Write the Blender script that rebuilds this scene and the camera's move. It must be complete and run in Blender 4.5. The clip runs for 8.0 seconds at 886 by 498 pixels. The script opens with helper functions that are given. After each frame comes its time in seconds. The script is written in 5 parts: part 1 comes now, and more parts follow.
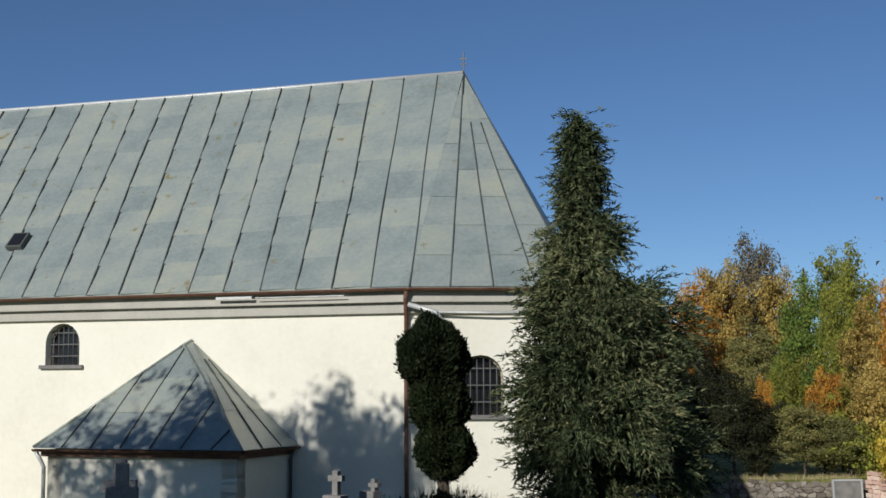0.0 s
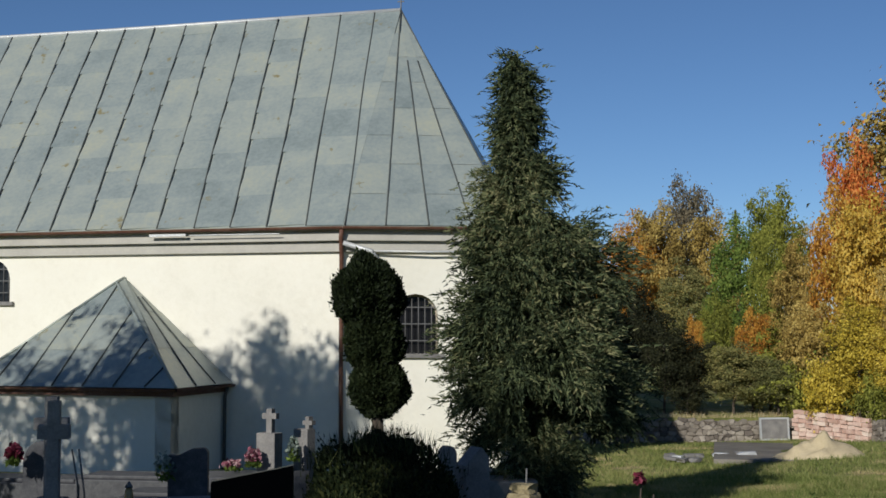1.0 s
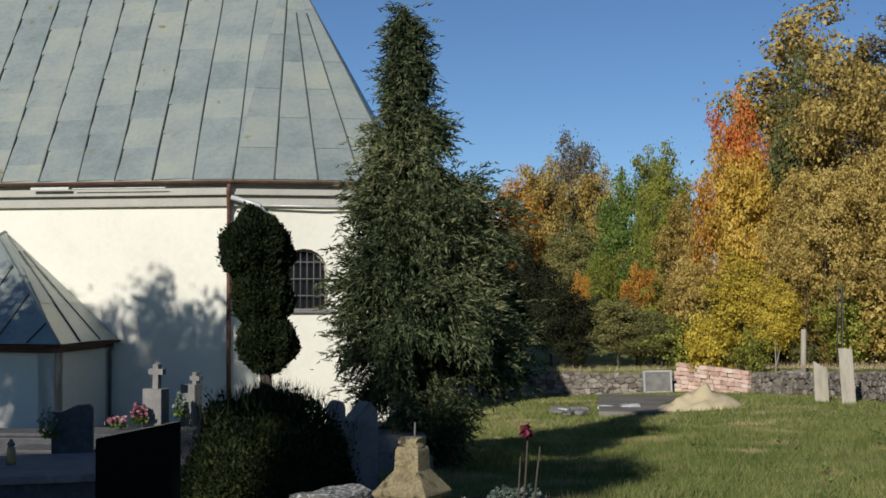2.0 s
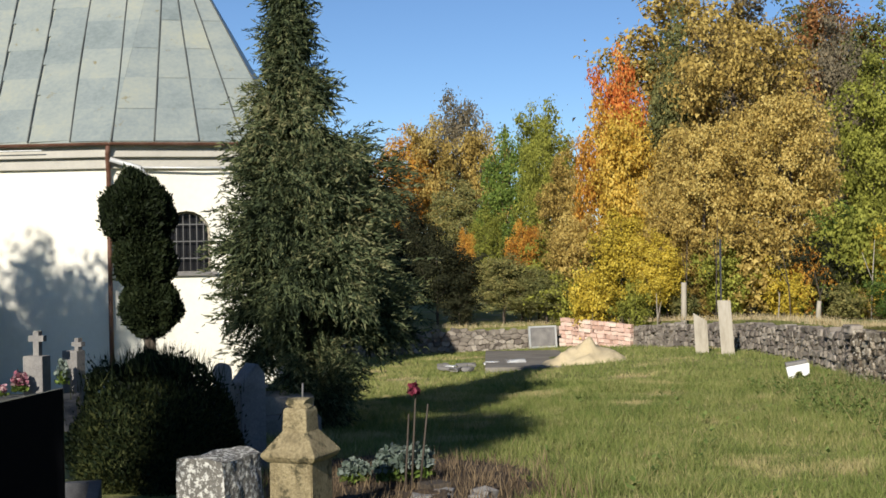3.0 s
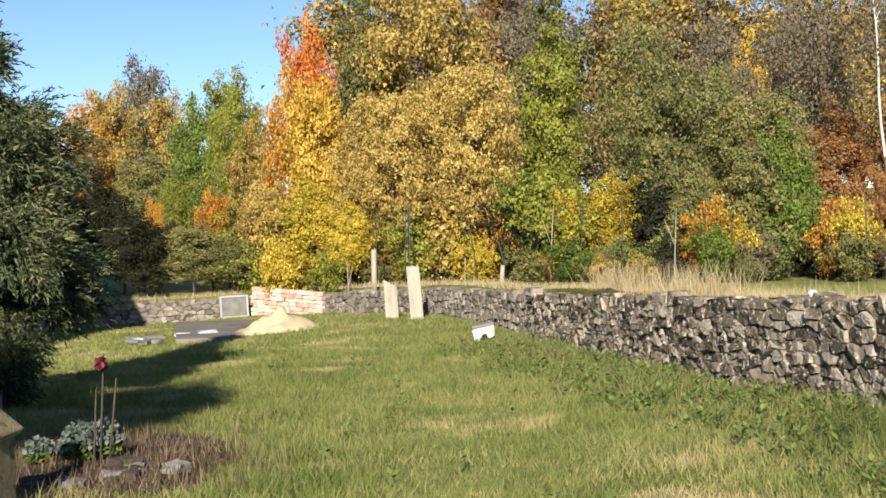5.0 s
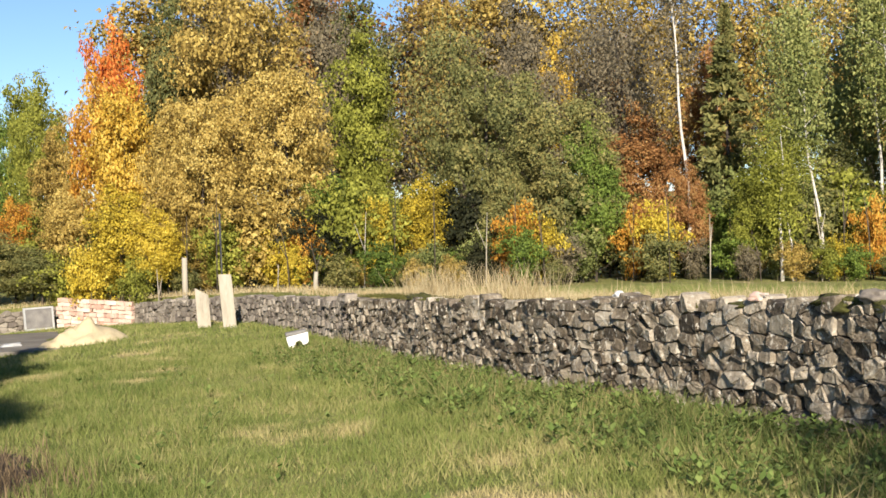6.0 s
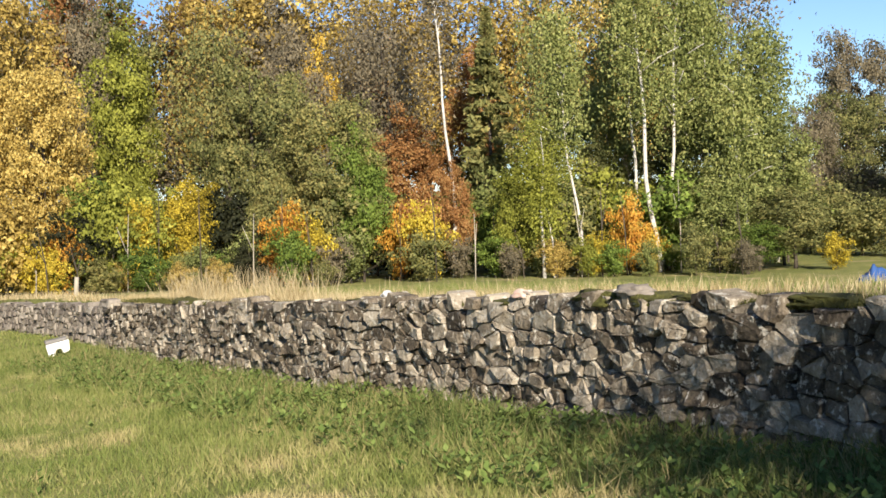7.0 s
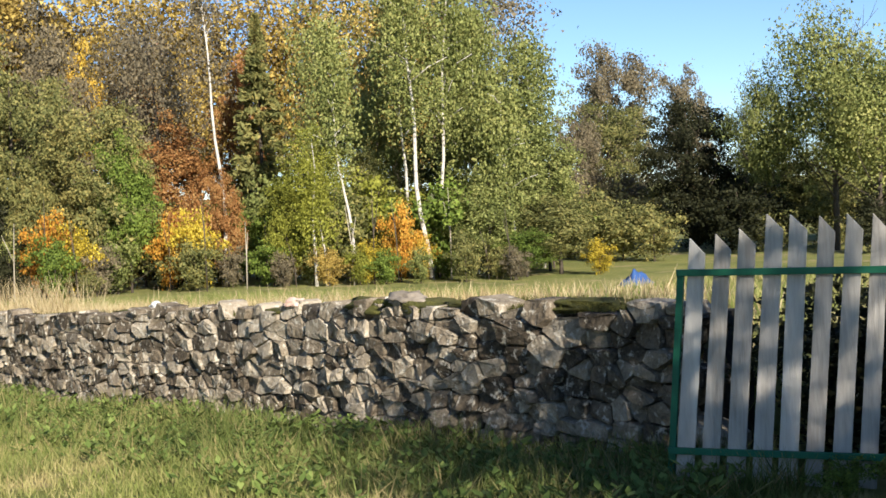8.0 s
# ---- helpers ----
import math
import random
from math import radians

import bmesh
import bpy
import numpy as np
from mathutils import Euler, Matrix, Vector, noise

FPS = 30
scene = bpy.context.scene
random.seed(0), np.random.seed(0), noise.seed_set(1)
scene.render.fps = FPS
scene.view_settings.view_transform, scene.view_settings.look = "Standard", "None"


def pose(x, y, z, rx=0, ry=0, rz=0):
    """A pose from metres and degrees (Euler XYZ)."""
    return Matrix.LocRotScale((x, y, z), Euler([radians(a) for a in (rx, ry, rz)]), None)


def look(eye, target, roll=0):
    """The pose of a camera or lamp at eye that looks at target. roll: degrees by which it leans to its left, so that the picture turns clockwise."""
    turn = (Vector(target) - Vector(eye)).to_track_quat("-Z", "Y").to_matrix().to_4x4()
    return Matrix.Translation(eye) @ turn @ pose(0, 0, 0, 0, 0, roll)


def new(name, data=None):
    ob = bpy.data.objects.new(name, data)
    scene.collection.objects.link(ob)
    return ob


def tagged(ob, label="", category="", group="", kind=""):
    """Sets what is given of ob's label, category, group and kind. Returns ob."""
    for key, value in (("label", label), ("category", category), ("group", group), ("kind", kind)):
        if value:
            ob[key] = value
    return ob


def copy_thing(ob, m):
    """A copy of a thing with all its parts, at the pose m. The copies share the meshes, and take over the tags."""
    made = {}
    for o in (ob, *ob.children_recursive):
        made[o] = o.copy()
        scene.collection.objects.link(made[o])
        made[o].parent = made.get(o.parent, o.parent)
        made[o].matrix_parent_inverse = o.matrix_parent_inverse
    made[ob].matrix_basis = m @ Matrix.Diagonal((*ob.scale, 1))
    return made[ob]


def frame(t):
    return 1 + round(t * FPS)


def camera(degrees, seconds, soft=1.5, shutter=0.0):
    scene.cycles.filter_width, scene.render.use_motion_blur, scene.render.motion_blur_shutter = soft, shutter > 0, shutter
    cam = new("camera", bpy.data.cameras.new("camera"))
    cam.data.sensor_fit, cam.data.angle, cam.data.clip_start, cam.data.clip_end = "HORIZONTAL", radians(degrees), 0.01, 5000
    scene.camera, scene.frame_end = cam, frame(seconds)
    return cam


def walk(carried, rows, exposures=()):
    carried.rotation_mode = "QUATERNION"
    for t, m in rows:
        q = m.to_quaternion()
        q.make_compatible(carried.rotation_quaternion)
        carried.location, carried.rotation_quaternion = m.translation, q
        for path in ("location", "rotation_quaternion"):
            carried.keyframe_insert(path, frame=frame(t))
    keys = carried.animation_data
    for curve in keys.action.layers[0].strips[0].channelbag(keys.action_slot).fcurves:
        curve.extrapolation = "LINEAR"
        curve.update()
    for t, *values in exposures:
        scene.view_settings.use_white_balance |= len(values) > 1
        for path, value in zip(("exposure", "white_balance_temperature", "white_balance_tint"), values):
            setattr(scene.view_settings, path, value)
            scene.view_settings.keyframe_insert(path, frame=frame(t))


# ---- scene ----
cam = camera(36.0, 8.0, soft=1.6)
EYE = (0.0, 0.0, 1.65)
# seconds, yaw, pitch, roll of a camera that is turned on the spot
PATH = [
    (0.0, 0.00, 5.80, -0.17),
    (0.5, -0.93, 4.80, -0.08),
    (1.0, -2.71, 3.24, 0.08),
    (1.5, -4.79, 2.11, 0.38),
    (2.8, -11.39, 0.03, -0.85),
    (3.0, -12.18, -0.40, -0.92),
    (3.5, -14.88, -1.14, -1.06),
    (4.0, -18.15, -1.49, -1.18),
    (4.2, -19.24, -1.50, -1.15),
    (5.3, -27.39, -2.12, -1.45),
    (5.5, -28.82, -2.11, -1.48),
    (6.0, -32.93, -1.97, -1.93),
    (6.5, -37.81, -2.12, -2.25),
    (7.0, -42.67, -2.30, -2.41),
    (7.5, -47.10, -2.31, -2.23),
    (8.0, -52.24, -2.37, -2.51),
]


def aim(yaw, pitch, roll):
    ahead = Vector((-math.sin(radians(yaw)) * math.cos(radians(pitch)), math.cos(radians(yaw)) * math.cos(radians(pitch)), math.sin(radians(pitch))))
    return look(EYE, Vector(EYE) + ahead, roll)


walk(cam, [(t, aim(a, b, c)) for t, a, b, c in PATH],
     exposures=[(0.0, -0.16, 5900, 8), (1.5, -0.18, 5900, 8), (3.0, 0.45, 6250, 9), (3.5, 0.73, 6300, 9), (4.0, 0.92, 6400, 9), (5.5, 0.95, 6600, 10), (6.5, 1.0, 6700, 10), (8.0, 1.08, 6550, 9)])

# ---- light ----
SUN_AZ, SUN_EL = radians(210), radians(25)
to_sun = Vector((math.sin(SUN_AZ) * math.cos(SUN_EL), math.cos(SUN_AZ) * math.cos(SUN_EL), math.sin(SUN_EL)))
world = bpy.data.worlds.new("sky")
scene.world = world
world.use_nodes = True
wn = world.node_tree
sky = wn.nodes.new("ShaderNodeTexSky")
sky.sky_type, sky.sun_disc = "NISHITA", False
sky.sun_elevation, sky.sun_rotation = SUN_EL, SUN_AZ
sky.altitude, sky.air_density, sky.dust_density, sky.ozone_density = 1500, 0.8, 0.0, 4.0
wn.links.new(sky.outputs[0], wn.nodes["Background"].inputs[0])
wn.nodes["Background"].inputs[1].default_value = 0.075
sun = new("sun", bpy.data.lights.new("sun", "SUN"))
sun.data.energy, sun.data.angle, sun.data.color = 4.6, radians(0.5), (1.0, 0.91, 0.78)
sun.matrix_world = look((0, 0, 60), Vector((0, 0, 60)) - to_sun)


# ---- materials ----
def material(name, tones, scale=4.0, rough=0.85, metal=0.0, bump=0.3, bump_scale=None, fine=None, island=0.0, item=0.0, spots=None, stretch=(1, 1, 1), spec=0.3, sheer=0.0):
    """tones: colours of a ramp over two scales of noise; island and item: how much each loose piece or object shifts on the ramp; spots: a colour, a scale and an amount."""
    m = bpy.data.materials.new(name)
    m.use_nodes = True
    n, l = m.node_tree.nodes, m.node_tree.links
    b = n["Principled BSDF"]
    b.inputs["Roughness"].default_value, b.inputs["Metallic"].default_value = rough, metal
    b.inputs["Specular IOR Level"].default_value = spec
    tc = n.new("ShaderNodeTexCoord")
    mp = n.new("ShaderNodeMapping")
    mp.inputs["Scale"].default_value = stretch
    geo = n.new("ShaderNodeNewGeometry")
    l.new(geo.outputs["Position"], mp.inputs["Vector"])

    def noise_at(s, detail=6.0):
        x = n.new("ShaderNodeTexNoise")
        x.inputs["Scale"].default_value, x.inputs["Detail"].default_value, x.inputs["Roughness"].default_value = s, detail, 0.62
        l.new(mp.outputs[0], x.inputs["Vector"])
        return x.outputs["Fac"]

    def calc(op, a, c):
        x = n.new("ShaderNodeMath")
        x.operation = op
        for i, v in enumerate((a, c)):
            if isinstance(v, (int, float)):
                x.inputs[i].default_value = v
            else:
                l.new(v, x.inputs[i])
        return x.outputs[0]

    coarse, small = noise_at(scale), noise_at(fine or scale * 9)
    v = calc("ADD", calc("MULTIPLY", coarse, 1.1), calc("MULTIPLY", small, 0.7))
    v = calc("SUBTRACT", v, 0.4)
    if island:
        v = calc("ADD", v, calc("MULTIPLY", calc("SUBTRACT", geo.outputs["Random Per Island"], 0.5), island))
    if item:
        info = n.new("ShaderNodeObjectInfo")
        v = calc("ADD", v, calc("MULTIPLY", calc("SUBTRACT", info.outputs["Random"], 0.5), item))
    ramp = n.new("ShaderNodeValToRGB")
    el = ramp.color_ramp.elements
    while len(el) < len(tones):
        el.new(0.5)
    for i, c in enumerate(tones):
        el[i].position = 0.12 + 0.76 * i / max(1, len(tones) - 1)
        el[i].color = (*c, 1)
    l.new(v, ramp.inputs[0])
    colour = ramp.outputs[0]
    if spots:
        tone, s, amount = spots
        mask = n.new("ShaderNodeMapRange")
        mask.inputs["From Min"].default_value, mask.inputs["From Max"].default_value = 1 - amount - 0.04, 1 - amount + 0.04
        l.new(noise_at(s, 8.0), mask.inputs["Value"])
        mix = n.new("ShaderNodeMix")
        mix.data_type = "RGBA"
        l.new(mask.outputs[0], mix.inputs["Factor"])
        l.new(colour, mix.inputs["A"])
        mix.inputs["B"].default_value = (*tone, 1)
        colour = mix.outputs["Result"]
    l.new(colour, b.inputs["Base Color"])
    if bump:
        bp = n.new("ShaderNodeBump")
        bp.inputs["Strength"].default_value, bp.inputs["Distance"].default_value = bump, 0.04
        l.new(noise_at(bump_scale or scale * 6), bp.inputs["Height"])
        l.new(bp.outputs[0], b.inputs["Normal"])
    if sheer:
        tr = n.new("ShaderNodeBsdfTranslucent")
        l.new(colour, tr.inputs["Color"])
        mx = n.new("ShaderNodeMixShader")
        mx.inputs[0].default_value = sheer
        l.new(b.outputs[0], mx.inputs[1])
        l.new(tr.outputs[0], mx.inputs[2])
        l.new(mx.outputs[0], n["Material Output"].inputs["Surface"])
    return m


def leaves(name, tones, spread=0.6):
    return material(name, tones, scale=0.5, fine=3.0, rough=0.7, bump=0, island=spread, item=0.25, sheer=0.3, spec=0.2)


M_GRASS = material("meadow", [(0.10, 0.105, 0.03), (0.16, 0.18, 0.045), (0.25, 0.245, 0.075), (0.36, 0.30, 0.14)], scale=0.45, fine=9, bump=0.9, bump_scale=30, rough=0.95, spots=((0.36, 0.29, 0.15), 0.6, 0.40))
M_BLADE = material("grass_blade", [(0.07, 0.105, 0.02), (0.15, 0.19, 0.045), (0.25, 0.265, 0.08), (0.42, 0.36, 0.17)], scale=0.5, fine=4, bump=0, island=0.4, rough=0.8, sheer=0.25, spots=((0.45, 0.38, 0.18), 0.6, 0.40))
M_TALL = material("tall_green_grass", [(0.055, 0.08, 0.018), (0.125, 0.17, 0.042), (0.21, 0.24, 0.075), (0.36, 0.29, 0.135)], scale=1.2, bump=0, island=0.75, sheer=0.25)
M_WEED = material("weed_leaves", [(0.08, 0.125, 0.028), (0.15, 0.215, 0.05), (0.24, 0.30, 0.085)], scale=0.8, bump=0, island=0.7, sheer=0.25)
M_STRAW = material("dry_grass", [(0.3, 0.22, 0.1), (0.5, 0.4, 0.22), (0.62, 0.52, 0.33)], scale=0.8, bump=0, island=0.7, sheer=0.2)
M_SOIL = material("dark_soil", [(0.035, 0.025, 0.018), (0.07, 0.05, 0.035), (0.12, 0.09, 0.06)], scale=3, bump=1.0, rough=1.0)
M_PLASTER = material("cream_limewash", [(0.70, 0.665, 0.56), (0.78, 0.745, 0.64), (0.82, 0.79, 0.69)], scale=0.5, fine=7, bump=0.15, bump_scale=12, rough=0.95, spec=0.1)
# greyer than the limewash: the shade band below the eaves, as colour
M_PLASTER2 = material("shaded_cornice_plaster", [(0.38, 0.36, 0.32), (0.5, 0.48, 0.42)], scale=1.5, bump=0.2, rough=0.95)
M_TIN = material("weathered_tin_sheet", [(0.23, 0.27, 0.26), (0.30, 0.34, 0.325), (0.375, 0.405, 0.36), (0.45, 0.455, 0.35)], scale=0.8, fine=9, rough=0.42, metal=0.25, bump=0.12, bump_scale=3, item=0.36, spots=((0.27, 0.23, 0.11), 2.4, 0.33), spec=0.5)
M_SEAM = material("dark_roof_seam", [(0.07, 0.075, 0.07), (0.13, 0.14, 0.13)], scale=3, rough=0.6, metal=0.2)
M_RUST = material("rusty_brown_gutter", [(0.06, 0.03, 0.02), (0.12, 0.055, 0.035), (0.2, 0.13, 0.1)], scale=2, rough=0.6, bump=0.1)
M_ZINC = material("pale_zinc", [(0.45, 0.46, 0.46), (0.62, 0.62, 0.6)], scale=3, rough=0.45, metal=0.3)
M_STONE = material("lichened_fieldstone", [(0.055, 0.043, 0.030), (0.155, 0.124, 0.088), (0.27, 0.225, 0.165), (0.44, 0.38, 0.295)], scale=5, fine=38, bump=1.0, bump_scale=26, item=0.75, island=0.0, spots=((0.55, 0.51, 0.43), 14, 0.41))
M_STONE_JOINED = material("lichened_fieldstone_joined", [(0.055, 0.043, 0.030), (0.155, 0.124, 0.088), (0.27, 0.225, 0.165), (0.44, 0.38, 0.295)], scale=5, fine=38, bump=1.0, bump_scale=26, item=0.0, island=0.75, spots=((0.55, 0.51, 0.43), 14, 0.41))
M_CORE = material("dark_wall_joint", [(0.02, 0.018, 0.015), (0.05, 0.045, 0.035)], scale=5, bump=0.8)
M_MOSS = material("moss_cushion", [(0.05, 0.05, 0.012), (0.10, 0.10, 0.025), (0.15, 0.14, 0.05)], scale=4, bump=1.0, bump_scale=40, rough=1.0)
M_FARSTONE = material("pale_far_fieldstone", [(0.12, 0.10, 0.085), (0.22, 0.19, 0.155), (0.34, 0.30, 0.25)], scale=3, bump=0.6, island=0.7)
M_BRICK = material("pale_red_brick", [(0.50, 0.32, 0.25), (0.64, 0.46, 0.38), (0.72, 0.60, 0.50)], scale=6, bump=0.4, item=0.7)
M_SAND = material("yellow_sand", [(0.46, 0.37, 0.22), (0.60, 0.50, 0.32)], scale=2, bump=0.5, bump_scale=20, rough=1.0)
M_CONCRETE = material("grey_concrete", [(0.12, 0.105, 0.085), (0.2, 0.18, 0.15), (0.3, 0.275, 0.235)], scale=1.2, fine=20, bump=0.3)
M_SANDSTONE = material("ochre_sandstone", [(0.11, 0.088, 0.05), (0.22, 0.178, 0.098), (0.33, 0.272, 0.155), (0.42, 0.355, 0.215)], scale=5, fine=40, bump=0.7, bump_scale=40, spots=((0.075, 0.065, 0.035), 7, 0.40))
M_LICHEN = material("white_lichen_rock", [(0.10, 0.095, 0.085), (0.17, 0.16, 0.14), (0.26, 0.25, 0.22)], scale=4, fine=30, bump=1.0, spots=((0.62, 0.61, 0.56), 24, 0.46))
M_GRANITE = material("dark_grey_granite", [(0.05, 0.05, 0.055), (0.08, 0.08, 0.085), (0.13, 0.13, 0.13)], scale=10, fine=80, bump=0.05, rough=0.55, spec=0.12)
M_BLACK = material("polished_black_granite", [(0.003, 0.003, 0.004), (0.006, 0.006, 0.007)], scale=20, bump=0.0, rough=0.3, spec=0.02)
M_GREYSTONE = material("weathered_grey_gravestone", [(0.12, 0.115, 0.11), (0.2, 0.19, 0.18), (0.29, 0.275, 0.25)], scale=4, fine=40, bump=0.3)
M_BARK = material("brown_bark", [(0.035, 0.027, 0.02), (0.075, 0.06, 0.045), (0.12, 0.10, 0.08)], scale=3, bump=0.8, stretch=(1, 1, 0.3))
M_BIRCH = material("white_birch_bark", [(0.05, 0.045, 0.04), (0.46, 0.43, 0.38), (0.62, 0.58, 0.52), (0.70, 0.67, 0.61)], scale=2.0, fine=6, bump=0.3, stretch=(0.6, 0.6, 2.2))
M_WOOD = material("silvery_picket_wood", [(0.28, 0.255, 0.225), (0.46, 0.43, 0.39), (0.6, 0.57, 0.52)], scale=2.5, fine=14, bump=0.3, item=0.4, stretch=(3, 3, 0.35))
M_PLANK = material("weathered_plank", [(0.24, 0.21, 0.16), (0.37, 0.33, 0.26), (0.45, 0.41, 0.34)], scale=2.5, fine=14, bump=0.3, stretch=(3, 3, 0.35))
M_GREEN = material("green_paint", [(0.01, 0.10, 0.055), (0.02, 0.16, 0.09)], scale=5, rough=0.5, bump=0.1)
M_WHITE = material("white_plastic", [(0.72, 0.72, 0.7), (0.82, 0.82, 0.8)], scale=5, rough=0.5, bump=0.2)
M_BLUE = material("blue_tarpaulin", [(0.03, 0.07, 0.2), (0.05, 0.12, 0.32)], scale=3, rough=0.5)
M_DARK = material("dark_window_glass", [(0.012, 0.012, 0.013), (0.02, 0.02, 0.022)], scale=3, bump=0.05, rough=0.2, spec=0.5)
M_IRON = material("grey_iron", [(0.10, 0.10, 0.10), (0.18, 0.175, 0.17)], scale=5, rough=0.6, metal=0.3)
M_RED = material("red_flowers", [(0.07, 0.008, 0.018), (0.15, 0.014, 0.035), (0.24, 0.06, 0.09)], scale=8, bump=0, island=0.8)
M_PINK = material("pink_flowers", [(0.12, 0.025, 0.045), (0.26, 0.09, 0.12), (0.42, 0.28, 0.28)], scale=8, bump=0, island=0.9)
M_GLASSY = material("amber_candle_glass", [(0.3, 0.2, 0.08), (0.45, 0.33, 0.15)], scale=8, rough=0.2, bump=0)

L_CEDAR = leaves("cedar_sprays", [(0.014, 0.021, 0.010), (0.052, 0.072, 0.033), (0.135, 0.16, 0.072), (0.29, 0.275, 0.135)])
L_YEW = leaves("clipped_yew", [(0.008, 0.013, 0.005), (0.018, 0.028, 0.009), (0.032, 0.042, 0.014)])
L_BUSH = leaves("boxwood", [(0.006, 0.010, 0.004), (0.015, 0.025, 0.008), (0.034, 0.046, 0.014), (0.085, 0.092, 0.028)])
L_SPRUCE = leaves("spruce_needles", [(0.017, 0.028, 0.014), (0.039, 0.059, 0.028), (0.07, 0.087, 0.042)])
L_GOLD = leaves("golden_leaves", [(0.192, 0.12, 0.018), (0.432, 0.264, 0.036), (0.624, 0.42, 0.06), (0.72, 0.528, 0.12)])
L_YELLOW = leaves("yellow_leaves", [(0.18, 0.14, 0.022), (0.40, 0.31, 0.034), (0.64, 0.48, 0.055), (0.74, 0.60, 0.115)])
L_TAN = leaves("brown_gold_leaves", [(0.14, 0.098, 0.028), (0.315, 0.222, 0.058), (0.51, 0.37, 0.098), (0.66, 0.515, 0.175)])
L_ORANGE = leaves("orange_leaves", [(0.22, 0.09, 0.018), (0.47, 0.21, 0.03), (0.66, 0.36, 0.06), (0.6, 0.42, 0.09)])
L_RED = leaves("red_orange_leaves", [(0.3, 0.062, 0.019), (0.575, 0.15, 0.031), (0.7, 0.3, 0.075)])
L_RUST = leaves("rust_leaves", [(0.14, 0.06, 0.02), (0.28, 0.13, 0.045), (0.42, 0.22, 0.08), (0.45, 0.30, 0.12)])
L_GREEN = leaves("green_leaves", [(0.05, 0.08, 0.018), (0.13, 0.19, 0.035), (0.24, 0.31, 0.06)])
L_LIME = leaves("yellow_green_leaves", [(0.1, 0.112, 0.019), (0.25, 0.263, 0.044), (0.4, 0.4, 0.075)])
L_OLIVE = leaves("olive_leaves", [(0.065, 0.075, 0.025), (0.14, 0.15, 0.052), (0.24, 0.235, 0.082), (0.35, 0.30, 0.105)])
L_BIRCH = leaves("birch_leaves", [(0.08, 0.10, 0.03), (0.175, 0.20, 0.06), (0.28, 0.305, 0.10), (0.40, 0.39, 0.14)])
L_GREY = leaves("grey_brown_leaves", [(0.095, 0.08, 0.053), (0.19, 0.162, 0.104), (0.304, 0.247, 0.152)])
# near-black: the shade of dim thickets is put into this leaf colour
L_DARK = leaves("shade_dark_leaves", [(0.012, 0.015, 0.007), (0.028, 0.032, 0.014), (0.05, 0.05, 0.022)])
L_SILVER = leaves("silver_leaves", [(0.08, 0.11, 0.08), (0.18, 0.22, 0.18), (0.34, 0.38, 0.33)])


# ---- helpers for building ----
rng = np.random.default_rng(7)


def thing(name, label, category, at=(0, 0, 0), group="", kind=""):
    ob = new(name)
    ob.empty_display_size = 0.2
    ob.location = at
    return tagged(ob, label, category, group, kind)


def mesh_of(name, verts, faces, mat=None, smooth=False):
    me = bpy.data.meshes.new(name)
    me.from_pydata([tuple(map(float, v)) for v in verts], [], [tuple(f) for f in faces])
    me.update()
    if mat:
        me.materials.append(mat)
    if smooth:
        me.polygons.foreach_set("use_smooth", [True] * len(me.polygons))
    return me


def part(name, data, mat, parent, label="", at=None):
    """Links a bmesh or a mesh as one object under a thing; its coordinates are the thing's own."""
    if isinstance(data, bmesh.types.BMesh):
        me = bpy.data.meshes.new(name)
        data.to_mesh(me)
        data.free()
        data = me
    if mat and not data.materials:
        data.materials.append(mat)
    ob = new(name, data)
    ob.parent = parent
    if at is not None:
        ob.matrix_local = at
    if label:
        tagged(ob, label)
    return ob


def box(bm, lo, hi, m=None, bevel=0.0):
    """A box into bm, between two corners, turned by m."""
    lo, hi = Vector(lo), Vector(hi)
    r = bmesh.ops.create_cube(bm, size=1.0)
    c, s = (lo + hi) / 2, hi - lo
    for v in r["verts"]:
        v.co = Vector((v.co.x * s.x, v.co.y * s.y, v.co.z * s.z)) + c
        if m:
            v.co = m @ v.co
    if bevel:
        edges = list({e for v in r["verts"] for e in v.link_edges})
        bmesh.ops.bevel(bm, geom=edges, offset=bevel, segments=2, profile=0.6, affect="EDGES")
    return bm


def boxes(*items, bevel=0.0):
    bm = bmesh.new()
    for lo, hi, *m in items:
        box(bm, lo, hi, m[0] if m else None, bevel)
    return bm


def tube(bm, points, radii, sides=6):
    """A tube along points into bm."""
    rings = []
    pts = [Vector(p) for p in points]
    for i, p in enumerate(pts):
        d = (pts[min(i + 1, len(pts) - 1)] - pts[max(i - 1, 0)]).normalized()
        a = d.orthogonal().normalized()
        b = d.cross(a)
        r = radii[i] if isinstance(radii, (list, tuple)) else radii
        rings.append([bm.verts.new(p + (a * math.cos(k) + b * math.sin(k)) * r) for k in [2 * math.pi * j / sides for j in range(sides)]])
    for q, w in zip(rings, rings[1:]):
        best = min(range(sides), key=lambda s: sum((q[j].co - w[(j + s) % sides].co).length for j in range(sides)))
        for j in range(sides):
            f = bm.faces.new((q[j], q[(j + 1) % sides], w[(j + 1 + best) % sides], w[(j + best) % sides]))
            f.smooth = True
    bm.faces.new(rings[0][::-1])
    bm.faces.new(rings[-1])
    return bm


def tubes(points, radii, sides=8):
    return tube(bmesh.new(), points, radii, sides)


